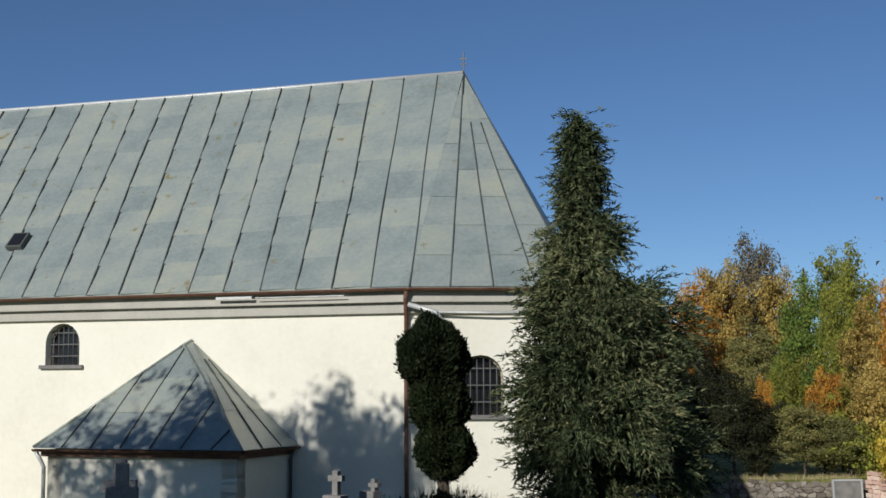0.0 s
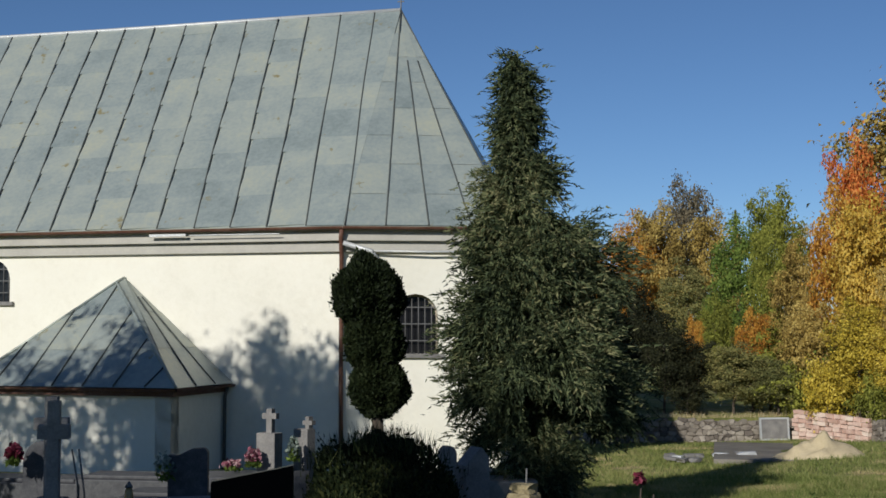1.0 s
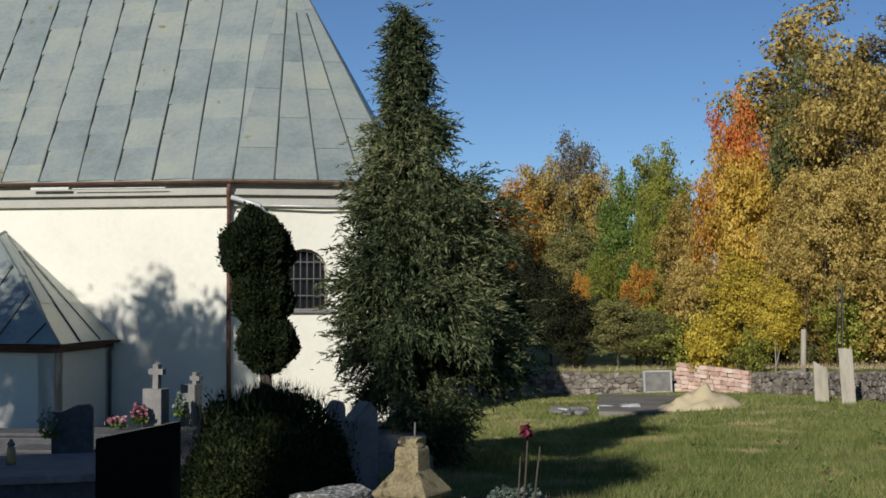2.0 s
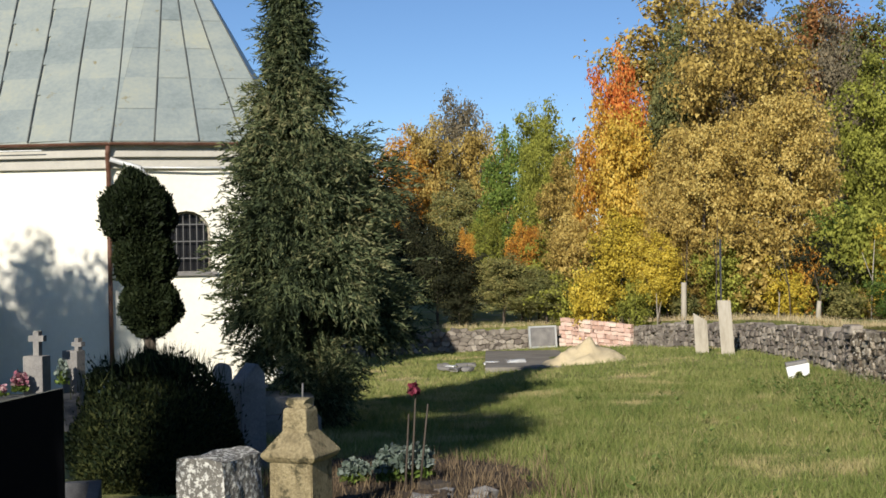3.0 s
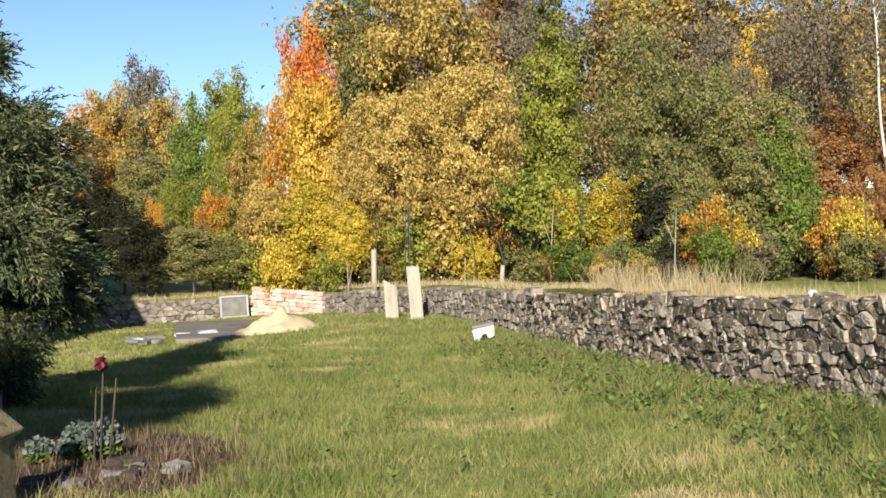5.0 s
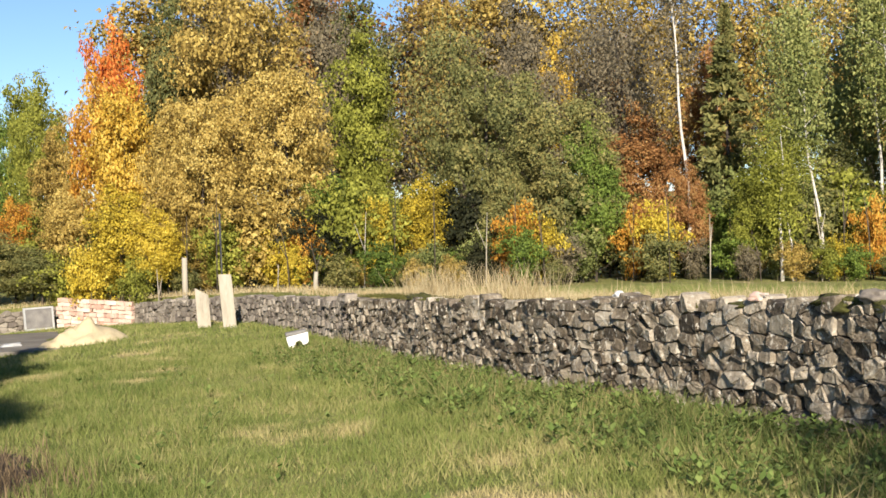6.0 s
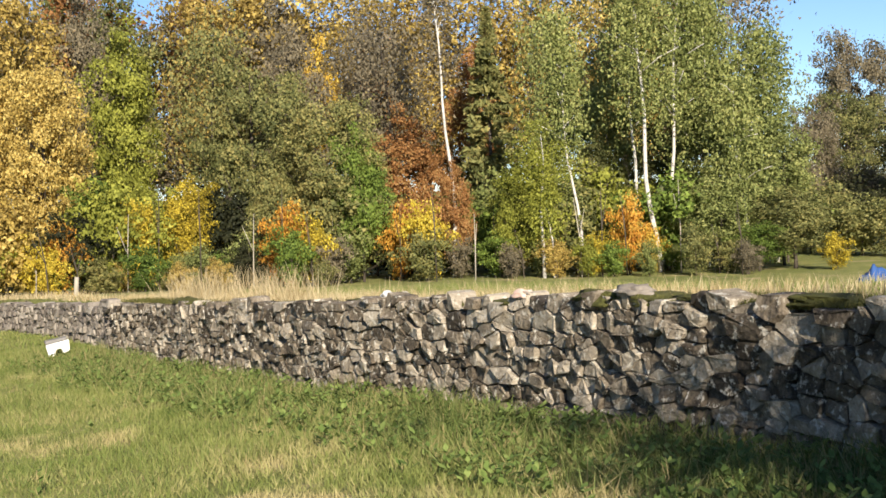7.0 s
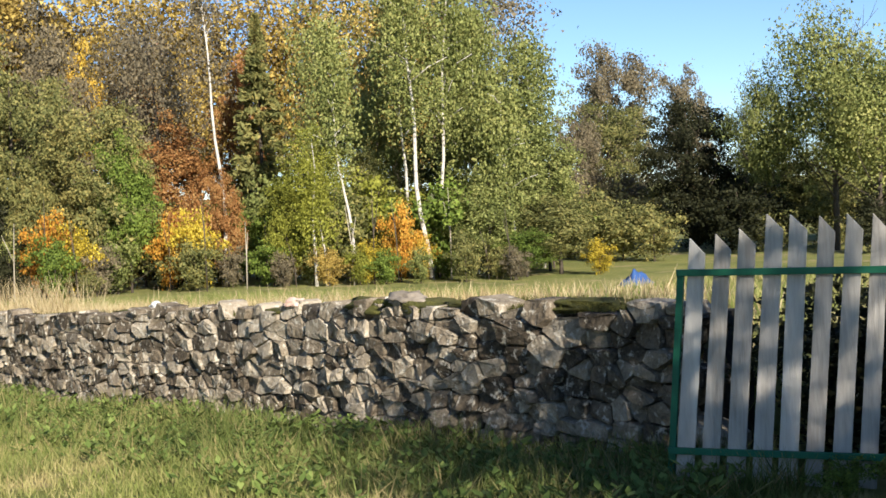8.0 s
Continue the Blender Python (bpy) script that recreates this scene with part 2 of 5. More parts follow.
def prism(outline, y0, y1, bevel=0.0):
    """An outline in x and z, given thickness along y."""
    bm = bmesh.new()
    f = bm.faces.new([bm.verts.new((x, y0, z)) for x, z in outline])
    r = bmesh.ops.extrude_face_region(bm, geom=[f])
    for v in r["geom"]:
        if isinstance(v, bmesh.types.BMVert):
            v.co.y = y1
    bmesh.ops.recalc_face_normals(bm, faces=bm.faces)
    if bevel:
        bmesh.ops.bevel(bm, geom=list(bm.edges), offset=bevel, segments=2, affect="EDGES")
    return bm


def quads(name, centres, along, across, mat):
    """Many loose leaves: kite-shaped quads with a bent middle."""
    n = len(centres)
    v = np.empty((n, 4, 3))
    v[:, 0] = centres - along
    v[:, 1] = centres + across - along * 0.1
    v[:, 2] = centres + along
    v[:, 3] = centres - across - along * 0.1
    me = bpy.data.meshes.new(name)
    me.vertices.add(n * 4)
    me.vertices.foreach_set("co", v.ravel())
    me.loops.add(n * 4)
    me.loops.foreach_set("vertex_index", np.arange(n * 4, dtype=np.int32))
    me.polygons.add(n)
    me.polygons.foreach_set("loop_start", np.arange(n, dtype=np.int32) * 4)
    me.polygons.foreach_set("loop_total", np.full(n, 4, dtype=np.int32))
    me.update(calc_edges=True)
    me.materials.append(mat)
    return me


def leaflets_of(name, centres, along, across, mat):
    """Many loose leaves, a pointed triangle each."""
    n = len(centres)
    v = np.stack([centres - along * 0.8 - across, centres - along * 0.8 + across, centres + along], 1)
    me = bpy.data.meshes.new(name)
    me.vertices.add(n * 3)
    me.vertices.foreach_set("co", v.ravel())
    me.loops.add(n * 3)
    me.loops.foreach_set("vertex_index", np.arange(n * 3, dtype=np.int32))
    me.polygons.add(n)
    me.polygons.foreach_set("loop_start", np.arange(n, dtype=np.int32) * 3)
    me.polygons.foreach_set("loop_total", np.full(n, 3, dtype=np.int32))
    me.update(calc_edges=True)
    me.materials.append(mat)
    return me


def blades(name, roots, tips, width, mat):
    """Many grass blades, a triangle each."""
    n = len(roots)
    side = np.stack([rng.normal(size=n), rng.normal(size=n), np.zeros(n)], -1)
    side *= (width * rng.uniform(0.6, 1.3, n) / np.linalg.norm(side, axis=1))[:, None]
    v = np.stack([roots - side, roots + side, tips], 1)
    me = bpy.data.meshes.new(name)
    me.vertices.add(n * 3)
    me.vertices.foreach_set("co", v.ravel())
    me.loops.add(n * 3)
    me.loops.foreach_set("vertex_index", np.arange(n * 3, dtype=np.int32))
    me.polygons.add(n)
    me.polygons.foreach_set("loop_start", np.arange(n, dtype=np.int32) * 3)
    me.polygons.foreach_set("loop_total", np.full(n, 3, dtype=np.int32))
    me.update(calc_edges=True)
    me.materials.append(mat)
    return me


def unit(v):
    return v / (np.linalg.norm(v, axis=1)[:, None] + 1e-9)


# ---- ground ----
def step(a, b, v):
    t = np.clip((v - a) / (b - a), 0, 1)
    return t * t * (3 - 2 * t)


def wall_x(y):
    """The line of the field wall along the churchyard's east side."""
    return np.where(y < 25, 7.85 + 0.2705 * (y - 4.0), np.interp(y, [25, 28.5, 32.5, 37, 42.6, 46], [13.75, 14.7, 15.4, 15.9, 15.75, 14.5]))


def ground_z(x, y):
    x, y = np.asarray(x, float), np.asarray(y, float)
    yy = np.maximum(y, -6)
    z = -0.055 * np.minimum(yy, 38) - 0.03 * np.clip(yy - 38, 0, 10) + 0.02 * np.clip(yy - 48, 0, 200)
    z = z + 0.42 * np.exp(-((x - 15) ** 2 + 0.5 * (y - 35) ** 2) / 50)
    back = np.maximum(step(0.35, 1.0, x - wall_x(y)), step(46.0, 47.0, y) * (x > -2))
    back = back * step(3.2, 4.4, y)
    z = z + 0.85 * back
    far = step(1.5, 22, x - wall_x(y)) * (1 - step(44, 60, y))
    z = z * (1 - far) - 1.2 * far
    return z + 0.025 * np.sin(x * 1.3 + 0.5 * y) * np.sin(y * 0.9)


def gz(x, y):
    return float(ground_z(x, y))


def spaced(lo, hi, near_lo, near_hi, fine, grow):
    v = list(np.arange(near_lo, near_hi + 1e-6, fine))
    s, p = fine, near_hi
    while p < hi:
        s *= grow
        p += s
        v.append(p)
    s, p = fine, near_lo
    while p > lo:
        s *= grow
        p -= s
        v.insert(0, p)
    return np.array(v)


gx, gy = spaced(-900, 900, -12, 22, 0.3, 1.18), spaced(-900, 900, -4, 50, 0.35, 1.18)
GX, GY = np.meshgrid(gx, gy)
GZ = ground_z(GX, GY)
nx = len(gx)
me = mesh_of("ground", np.stack([GX.ravel(), GY.ravel(), GZ.ravel()], -1),
             [(j * nx + i, j * nx + i + 1, (j + 1) * nx + i + 1, (j + 1) * nx + i) for j in range(len(gy) - 1) for i in range(nx - 1)], M_GRASS, True)
ground = tagged(new("ground", me), "sloping churchyard lawn of short worn autumn grass", "ground", kind="structure")

# ---- church ----
CHURCH = pose(-0.84, 33.0, -1.9, 0, 0, -19.09)
ZB = 1.9
EAVE, RIDGE = 4.06 + ZB, 10.7 + ZB
APEX = Vector((-0.49, 5.86, RIDGE))
church = thing("church", "cream limewashed church with a steep tin roof beside the graves", "church")
church.matrix_world = CHURCH


def arch_points(w, h, n=10):
    """Outline of a round-arched opening from its lower left corner over the top, in x and z."""
    r = w / 2
    return [(-r, 0.0)] + [(-r * math.cos(math.pi * i / n), h - r + r * math.sin(math.pi * i / n)) for i in range(n + 1)] + [(r, 0.0)]


def wall_mesh(name, length, z0, z1, thick, openings):
    """A wall along x from 0 to length, its outer face at y = 0, with round-arched openings (middle, sill, width, height) through it."""
    verts, faces = [], []

    def quad(*pts):
        i = len(verts)
        verts.extend(pts)
        faces.append(tuple(range(i, i + len(pts))))

    for y in (0.0, thick):
        x = 0.0
        for mid, sill, w, h in sorted(openings):
            a, b = mid - w / 2, mid + w / 2
            quad((x, y, z0), (a, y, z0), (a, y, z1), (x, y, z1))
            quad((a, y, z0), (b, y, z0), (b, y, sill), (a, y, sill))
            pts = arch_points(w, h)[1:-1]
            for (xa, za), (xb, zb) in zip(pts, pts[1:]):
                quad((mid + xa, y, sill + za), (mid + xb, y, sill + zb), (mid + xb, y, z1), (mid + xa, y, z1))
            x = b
        quad((x, y, z0), (length, y, z0), (length, y, z1), (x, y, z1))
    for mid, sill, w, h in openings:
        pts = arch_points(w, h)
        for (xa, za), (xb, zb) in zip(pts, pts[1:] + pts[:1]):
            quad((mid + xa, 0, sill + za), (mid + xa, thick, sill + za), (mid + xb, thick, sill + zb), (mid + xb, 0, sill + zb))
    quad((0, 0, z1), (length, 0, z1), (length, thick, z1), (0, thick, z1))
    quad((0, 0, z0), (0, thick, z0), (0, thick, z1), (0, 0, z1))
    quad((length, 0, z0), (length, thick, z0), (length, thick, z1), (length, 0, z1))
    return mesh_of(name, verts, faces, M_PLASTER)


def along(p, q):
    d = Vector(q) - Vector(p)
    return pose(p[0], p[1], 0, 0, 0, math.degrees(math.atan2(d.y, d.x))), d.length


def barred_window(wall, mid, sill, w, h):
    """Dark glass, a wooden frame, iron bars and a stone sill, in an arched opening."""
    win = part("window", prism([(mid + x * 0.98, sill + z) for x, z in arch_points(w, h)], 0.30, 0.34), M_DARK, wall, "dark leaded panes behind iron bars")
    part("window_sill", boxes(((mid - w / 2 - 0.14, -0.1, sill - 0.1), (mid + w / 2 + 0.14, 0.12, sill)), bevel=0.015), M_GREYSTONE, wall, "grey stone sill")
    bm = bmesh.new()
    n = 7
    for i in range(1, n):
        x = -w / 2 + w * i / n
        top = h - w / 2 + math.sqrt(max(0, (w / 2) ** 2 - x * x)) - 0.02
        tube(bm, [(mid + x, 0.16, sill), (mid + x, 0.16, sill + top)], 0.012, 5)
    for z in (0.22, 0.5, 0.78):
        box(bm, (mid - w / 2, 0.15, sill + h * z - 0.012), (mid + w / 2, 0.175, sill + h * z + 0.012))
    part("iron_grille", bm, M_IRON, wall, "grey iron bars")
    bm = bmesh.new()
    pts = arch_points(w * 0.96, h * 0.98)
    for (xa, za), (xb, zb) in zip(pts, pts[1:]):
        tube(bm, [(mid + xa, 0.28, sill + za), (mid + xb, 0.28, sill + zb)], 0.035, 4)
    part("window_frame", bm, M_PLANK, wall)


FOOT = [(-30.0, 0.0), (0.0, 0.0), (3.55, 1.35), (2.75, 6.2), (0.6, 10.9), (-30.0, 11.2)]
WALL_TOP = 3.72 + ZB
holes = {0: [(30 - 9.79, 2.27 + ZB, 1.05, 1.1), (30 - 19.5, 2.27 + ZB, 1.05, 1.1)], 1: [(1.74, 0.98 + ZB, 1.12, 1.45)]}
for i, p in enumerate(FOOT):
    q = FOOT[(i + 1) % len(FOOT)]
    m, length = along(p, q)
    w = part("wall", wall_mesh("wall", length, -1.2, WALL_TOP, 0.5, holes.get(i, [])), None, church, at=m)
    for h in holes.get(i, []):
        barred_window(w, *h)
    # cornice under the eaves, in two steps; its grey stands for the eaves' shade
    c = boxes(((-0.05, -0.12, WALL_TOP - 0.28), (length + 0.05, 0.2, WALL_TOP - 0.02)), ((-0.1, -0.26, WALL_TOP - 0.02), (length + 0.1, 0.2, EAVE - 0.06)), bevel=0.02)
    part("cornice", c, M_PLASTER2, church, "plaster cornice with the eaves' shade in its grey colour", at=m)

# roof: a closed shell, then sheets laid on it
OUT = 0.36
eaves = [Vector((-30.4, -OUT, EAVE)), Vector((0.1, -OUT, EAVE)), Vector((3.55 + 0.42, 1.35 - 0.25, EAVE)), Vector((3.2, 6.3, EAVE)), Vector((0.8, 11.3, EAVE)), Vector((-30.4, 11.6, EAVE))]
west = Vector((-30.4, 5.86, RIDGE))
v = eaves + [APEX, west]
shell = part("roof", mesh_of("roof", [p - Vector((0, 0, 0.03)) for p in v], [(0, 1, 6, 7), (1, 2, 6), (2, 3, 6), (3, 4, 6), (4, 5, 7, 6), (5, 0, 7), (0, 5, 4, 3, 2, 1)], M_TIN), None, church, "steep weathered grey-green tin roof")

SL = (Vector((0, 5.86, RIDGE)) - Vector((0, -OUT, EAVE)))
up, slope = SL.normalized(), SL.length
out = Vector((1, 0, 0)).cross(up)
COL = 1.0
LEAN = -0.16  # the seams lean towards the nave as they climb


def sheet(w, h, t=0.006):
    return [(0, 0, 0), (w, 0, 0), (w, h, 0), (0, h, 0), (0, 0, t), (w, 0, t), (w, h, t), (0, h, t)], [(0, 3, 2, 1), (4, 5, 6, 7), (0, 1, 5, 4), (1, 2, 6, 5), (2, 3, 7, 6), (3, 0, 4, 7)]


row_h = slope / 8
tin_full = mesh_of("roof_sheet", *sheet(COL - 0.02, row_h + 0.02), M_TIN)
tin_half = mesh_of("roof_sheet", *sheet(COL - 0.02, row_h / 2 + 0.02), M_TIN)
for c in range(26):
    x = 0.16 - COL * (c + 1)
    v0, odd = 0.0, c % 2
    heights = [row_h] * 8 if not odd else [row_h / 2] + [row_h] * 7 + [row_h / 2]
    for h in heights:
        o = Vector((x + LEAN * v0, -OUT, EAVE)) + up * v0 + out * (0.006 + rng.uniform(0, 0.012))
        m = Matrix((Vector((1, 0, 0)), up + Vector((LEAN, 0, 0)) + out * rng.normal(0, 0.004), out)).transposed().to_4x4()
        if c == 0:
            # the first column is cut along the hip
            xr = [0.1 + (APEX.x - 0.1) * k / slope for k in (v0, v0 + h)]
            pts = [Vector((xx, -OUT, EAVE)) + up * k + out * 0.012 for xx, k in ((x + LEAN * v0, v0), (xr[0], v0), (xr[1], v0 + h), (x + LEAN * (v0 + h), v0 + h))]
            part("roof_sheet", mesh_of("roof_sheet", pts, [(0, 1, 2, 3)], M_TIN), None, shell)
            v0 += h
            continue
        part("roof_sheet", tin_full if h > row_h * 0.7 else tin_half, None, shell, at=Matrix.Translation(o) @ m)
        v0 += h
for c in range(27):
    x = 0.16 - COL * c + 0.02 * math.sin(c * 5.3)
    pts = [Vector((x + LEAN * slope * k / 8 + 0.02 * math.sin(c * 2.1 + k), -OUT, EAVE)) + up * (slope * k / 8) + out * 0.02 for k in range(9)]
    part("standing_seam", tubes(pts, 0.02, 4), M_SEAM, shell, "dark folded seam")
# fan of sheets on the chancel end
A1, B1 = eaves[1], eaves[2]
fan_out = (B1 - A1).cross(APEX - A1).normalized()
for s in range(4):
    for k in range(7):
        a, b = k / 8, (k + 1) / 8
        pts = []
        for f, r in ((s / 4, a), ((s + 1) / 4, a), ((s + 1) / 4, b), (s / 4, b)):
            pts.append(A1.lerp(B1, f).lerp(APEX, r) + fan_out * (0.008 + 0.01 * ((s + k) % 2)))
        part("roof_sheet", mesh_of("roof_sheet", pts, [(0, 1, 2, 3)], M_TIN), None, shell)
for s, top in ((1, 1.0), (2, 0.73), (3, 0.73), (4, 1.0)):
    pts = [A1.lerp(B1, s / 4).lerp(APEX, k / 8 * top) + fan_out * 0.02 for k in range(9)]
    part("standing_seam", tubes(pts, 0.024, 4), M_SEAM, shell)
part("ridge_cap", tubes([APEX, APEX.lerp(west, 0.3) + Vector((0, 0, -0.03)), APEX.lerp(west, 0.6), west], 0.07, 8), M_ZINC, shell, "pale ridge capping")
part("finial_cross", boxes(((APEX.x - 0.015, 5.845, RIDGE), (APEX.x + 0.015, 5.875, RIDGE + 0.62)), ((APEX.x - 0.14, 5.85, RIDGE + 0.40), (APEX.x + 0.14, 5.87, RIDGE + 0.43)), ((APEX.x - 0.1, 5.85, RIDGE + 0.24), (APEX.x + 0.1, 5.87, RIDGE + 0.27))), M_IRON, shell, "thin iron cross on the ridge end")
# roof hatch
hm = Matrix((Vector((1, 0, 0)), up, out)).transposed().to_4x4()
hatch = part("roof_hatch", boxes(((-0.26, -0.3, 0), (0.26, 0.3, 0.14)), bevel=0.02), M_SEAM, church, "small dark roof hatch", at=Matrix.Translation(Vector((-12.1, -OUT, EAVE)) + up * 2.25 + out * 0.02) @ hm)
part("hatch_pane", boxes(((-0.2, -0.24, 0.14), (0.2, 0.24, 0.155))), M_DARK, hatch)


def gutter(a, b, r=0.075):
    """A half-round trough hung along an eave."""
    d = (b - a).normalized()
    side = Vector((0, 0, 1)).cross(d)
    verts, faces, n = [], [], 8
    for p in (a, b):
        for rr in (r, r - 0.008):
            for i in range(n + 1):
                k = math.pi * i / n
                verts.append(p + side * math.cos(k) * rr - Vector((0, 0, 1)) * math.sin(k) * rr)
    m = n + 1
    for i in range(n):
        faces += [(i, i + 1, 2 * m + i + 1, 2 * m + i), (m + i, 3 * m + i, 3 * m + i + 1, m + i + 1)]
    return mesh_of("gutter", verts, faces, M_RUST, True)


drop = Vector((0, 0, -0.03))
part("gutter", gutter(eaves[0] + Vector((0, -0.06, -0.03)), eaves[1] + Vector((0.03, -0.06, -0.03))), None, church, "rusty brown half-round gutter")
part("gutter", gutter(eaves[1] + Vector((0.03, -0.06, -0.03)), eaves[2] + Vector((0.03, -0.06, -0.03))), None, church)
part("downpipe", tubes([(0.1, -0.42, EAVE - 0.1), (0.06, -0.36, EAVE - 0.3), (-0.02, -0.1, EAVE - 0.75), (-0.02, -0.1, 2.0), (0.0, -0.1, -0.4)], 0.055, 10), M_RUST, church, "rusty brown downpipe at the wall corner")
part("gutter_board", boxes(((-5.0, -0.46, EAVE - 0.2), (-4.0, -0.43, EAVE - 0.14)), ((-3.9, -0.46, EAVE - 0.19), (-1.5, -0.44, EAVE - 0.17))), M_ZINC, church, "loose pale strip below the gutter")
part("old_pipe_elbow", tubes([(0.1, -0.3, EAVE - 0.42), (0.75, -0.12, EAVE - 0.62), (0.95, -0.02, EAVE - 0.9)], 0.06, 8), M_ZINC, church, "pale broken pipe elbow under the eaves")
part("cable", tubes([(0.5, 0.0, EAVE - 0.6), (2.0, 0.5, EAVE - 0.62), (3.7, 1.2, EAVE - 0.6)], 0.03, 6), M_ZINC, church, "pale pipe under the chancel eaves")

# ---- side chapel ----
chapel = thing("side_chapel", "low whitewashed side chapel with a hipped tin roof", "chapel")
chapel.matrix_world = CHURCH
CX0, CX1, CY = -8.2, -3.12, -2.78
CT = 0.18 + ZB
for p, q in (((CX0, CY), (CX1, CY)), ((CX1, CY), (CX1, -0.02)), ((CX0, -0.02), (CX0, CY))):
    m, length = along(p, q)
    part("wall", wall_mesh("wall", length, -1.0, CT, 0.4, []), None, chapel, at=m)
ce = [Vector((CX0 - 0.25, -0.02, CT + 0.06)), Vector((CX0 - 0.25, CY - 0.25, CT + 0.06)), Vector((CX1 + 0.25, CY - 0.25, CT + 0.06)), Vector((CX1 + 0.25, -0.02, CT + 0.06))]
tip = Vector((-5.9, -0.04, 2.87 + ZB))
tip2 = Vector((-5.9, -0.45, 2.72 + ZB))
croof = part("roof", mesh_of("roof", ce + [tip, tip2], [(0, 1, 5, 4), (1, 2, 5), (2, 3, 4, 5), (0, 3, 2, 1)], M_TIN), None, chapel, "hipped tin roof in sheets")


def fan(a, b, top, count, rows, parent):
    """Sheets between an eave and a point."""
    o = (b - a).cross(top - a).normalized()
    if o.z < 0:
        o = -o
    for s in range(count):
        for k in range(rows):
            pts = [a.lerp(b, f).lerp(top, r) + o * (0.006 + 0.01 * ((s + k) % 2)) for f, r in ((s / count, k / rows), ((s + 1) / count, k / rows), ((s + 1) / count, min(0.97, (k + 1) / rows)), (s / count, min(0.97, (k + 1) / rows)))]
            part("roof_sheet", mesh_of("roof_sheet", pts, [(0, 1, 2, 3)], M_TIN), None, parent)


fan(ce[1], ce[2], tip2, 1, 3, croof)
fan(ce[2], ce[3], tip, 3, 3, croof)
half = ce[2] - ce[1]
for s in range(1, 7):
    f = s / 7
    base = ce[1] + half * f
    # seams run straight up the slope and end on a hip
    topx = base.x + 0.25
    t = min((topx - ce[1].x) / (tip2.x - ce[1].x), (ce[2].x - topx) / (ce[2].x - tip2.x), 1.0)
    end = Vector((topx, ce[1].y + (tip2.y - ce[1].y) * t, ce[1].z + (tip2.z - ce[1].z) * t))
    part("standing_seam", tubes([base + Vector((0, 0, 0.03)), end + Vector((0, 0, 0.03))], 0.02, 4), M_SEAM, croof)
for a in (ce[1], ce[2]):
    part("hip_seam", tubes([a + Vector((0, 0, 0.02)), tip2 + Vector((0, 0, 0.02)), tip], 0.035, 5), M_TIN, croof)
for s in (1, 2):
    a = ce[2].lerp(ce[3], s / 3)
    part("standing_seam", tubes([a + Vector((0, 0, 0.03)), a.lerp(tip, 0.8) + Vector((0, 0, 0.03))], 0.02, 4), M_SEAM, croof)
for a, b in ((ce[1], ce[2]), (ce[2], ce[3])):
    part("gutter", gutter(a + Vector((0, 0, -0.02)), b + Vector((0, 0, -0.02)), 0.065), None, chapel, "dark brown gutter")
part("downpipe", tubes([(CX0 - 0.28, CY - 0.1, CT - 0.02), (CX0 - 0.2, CY - 0.04, CT - 0.2), (CX0 - 0.12, CY + 0.02, CT - 0.4), (CX0 - 0.12, CY + 0.02, 0.0)], 0.05, 8), M_ZINC, chapel, "pale grey downpipe")
part("eaves_board", boxes(((CX0 - 0.12, CY - 0.12, CT - 0.14), (CX1 + 0.12, -0.03, CT + 0.02))), M_RUST, chapel, "dark eaves boarding")
part("downpipe", tubes([(CX1 + 0.2, -0.25, CT - 0.05), (CX1 + 0.08, -0.14, CT - 0.25), (CX1 + 0.08, -0.14, -0.3)], 0.045, 8), M_IRON, chapel, "dark downpipe")

# ---- trees ----
def limbs(height, spread, seed, bare=0, thick=0.11, low=0.3):
    """Trunk and limbs of a tree, and the places where its foliage sits."""
    r = random.Random(seed)
    bm = bmesh.new()
    lean = Vector((r.uniform(-0.05, 0.05), r.uniform(-0.05, 0.05), 0)) * height
    pts = [Vector((0, 0, -0.3)) + Vector((r.uniform(-1, 1), r.uniform(-1, 1), 0)) * 0.02 * height * k / 6 + lean * (k / 6) ** 2 + Vector((0, 0, (height * 0.86 + 0.3) * k / 6)) for k in range(7)]
    tube(bm, pts, [thick * (1.25 - 1.05 * k / 6) for k in range(7)], 7)
    ends, arms = [], []
    for i in range(12 + bare):
        f = low + (0.95 - low) * (i + r.random()) / (12 + bare)
        k = f * 6
        p = pts[int(k)].lerp(pts[min(6, int(k) + 1)], k - int(k))
        a = i * 2.4 + r.uniform(-0.4, 0.4)
        reach = spread * (1.05 - 0.75 * max(0, f - 0.35)) * r.uniform(0.6, 1.0)
        q = p + Vector((math.cos(a) * reach, math.sin(a) * reach, reach * r.uniform(0.45, 0.95)))
        mid = p.lerp(q, 0.5) + Vector((0, 0, -0.08 * reach))
        arm = bm if thick < 0.09 or bare else bmesh.new()
        if arm is not bm:
            arms.append(arm)
        tube(arm, [p, mid, q], [thick * (0.42 if thick > 0.105 else 0.2) * (1.1 - f), thick * (0.28 if thick > 0.105 else 0.1) * (1.1 - f), thick * 0.06], 5)
        ends += [mid, q]
        if bare:
            for _ in range(3):
                s = mid.lerp(q, r.random())
                e = s + Vector((r.uniform(-1, 1), r.uniform(-1, 1), r.uniform(0.3, 1.2))) * reach * 0.4
                tube(bm, [s, e], [thick * 0.1, thick * 0.03], 4)
                ends.append(e)
    return bm, arms


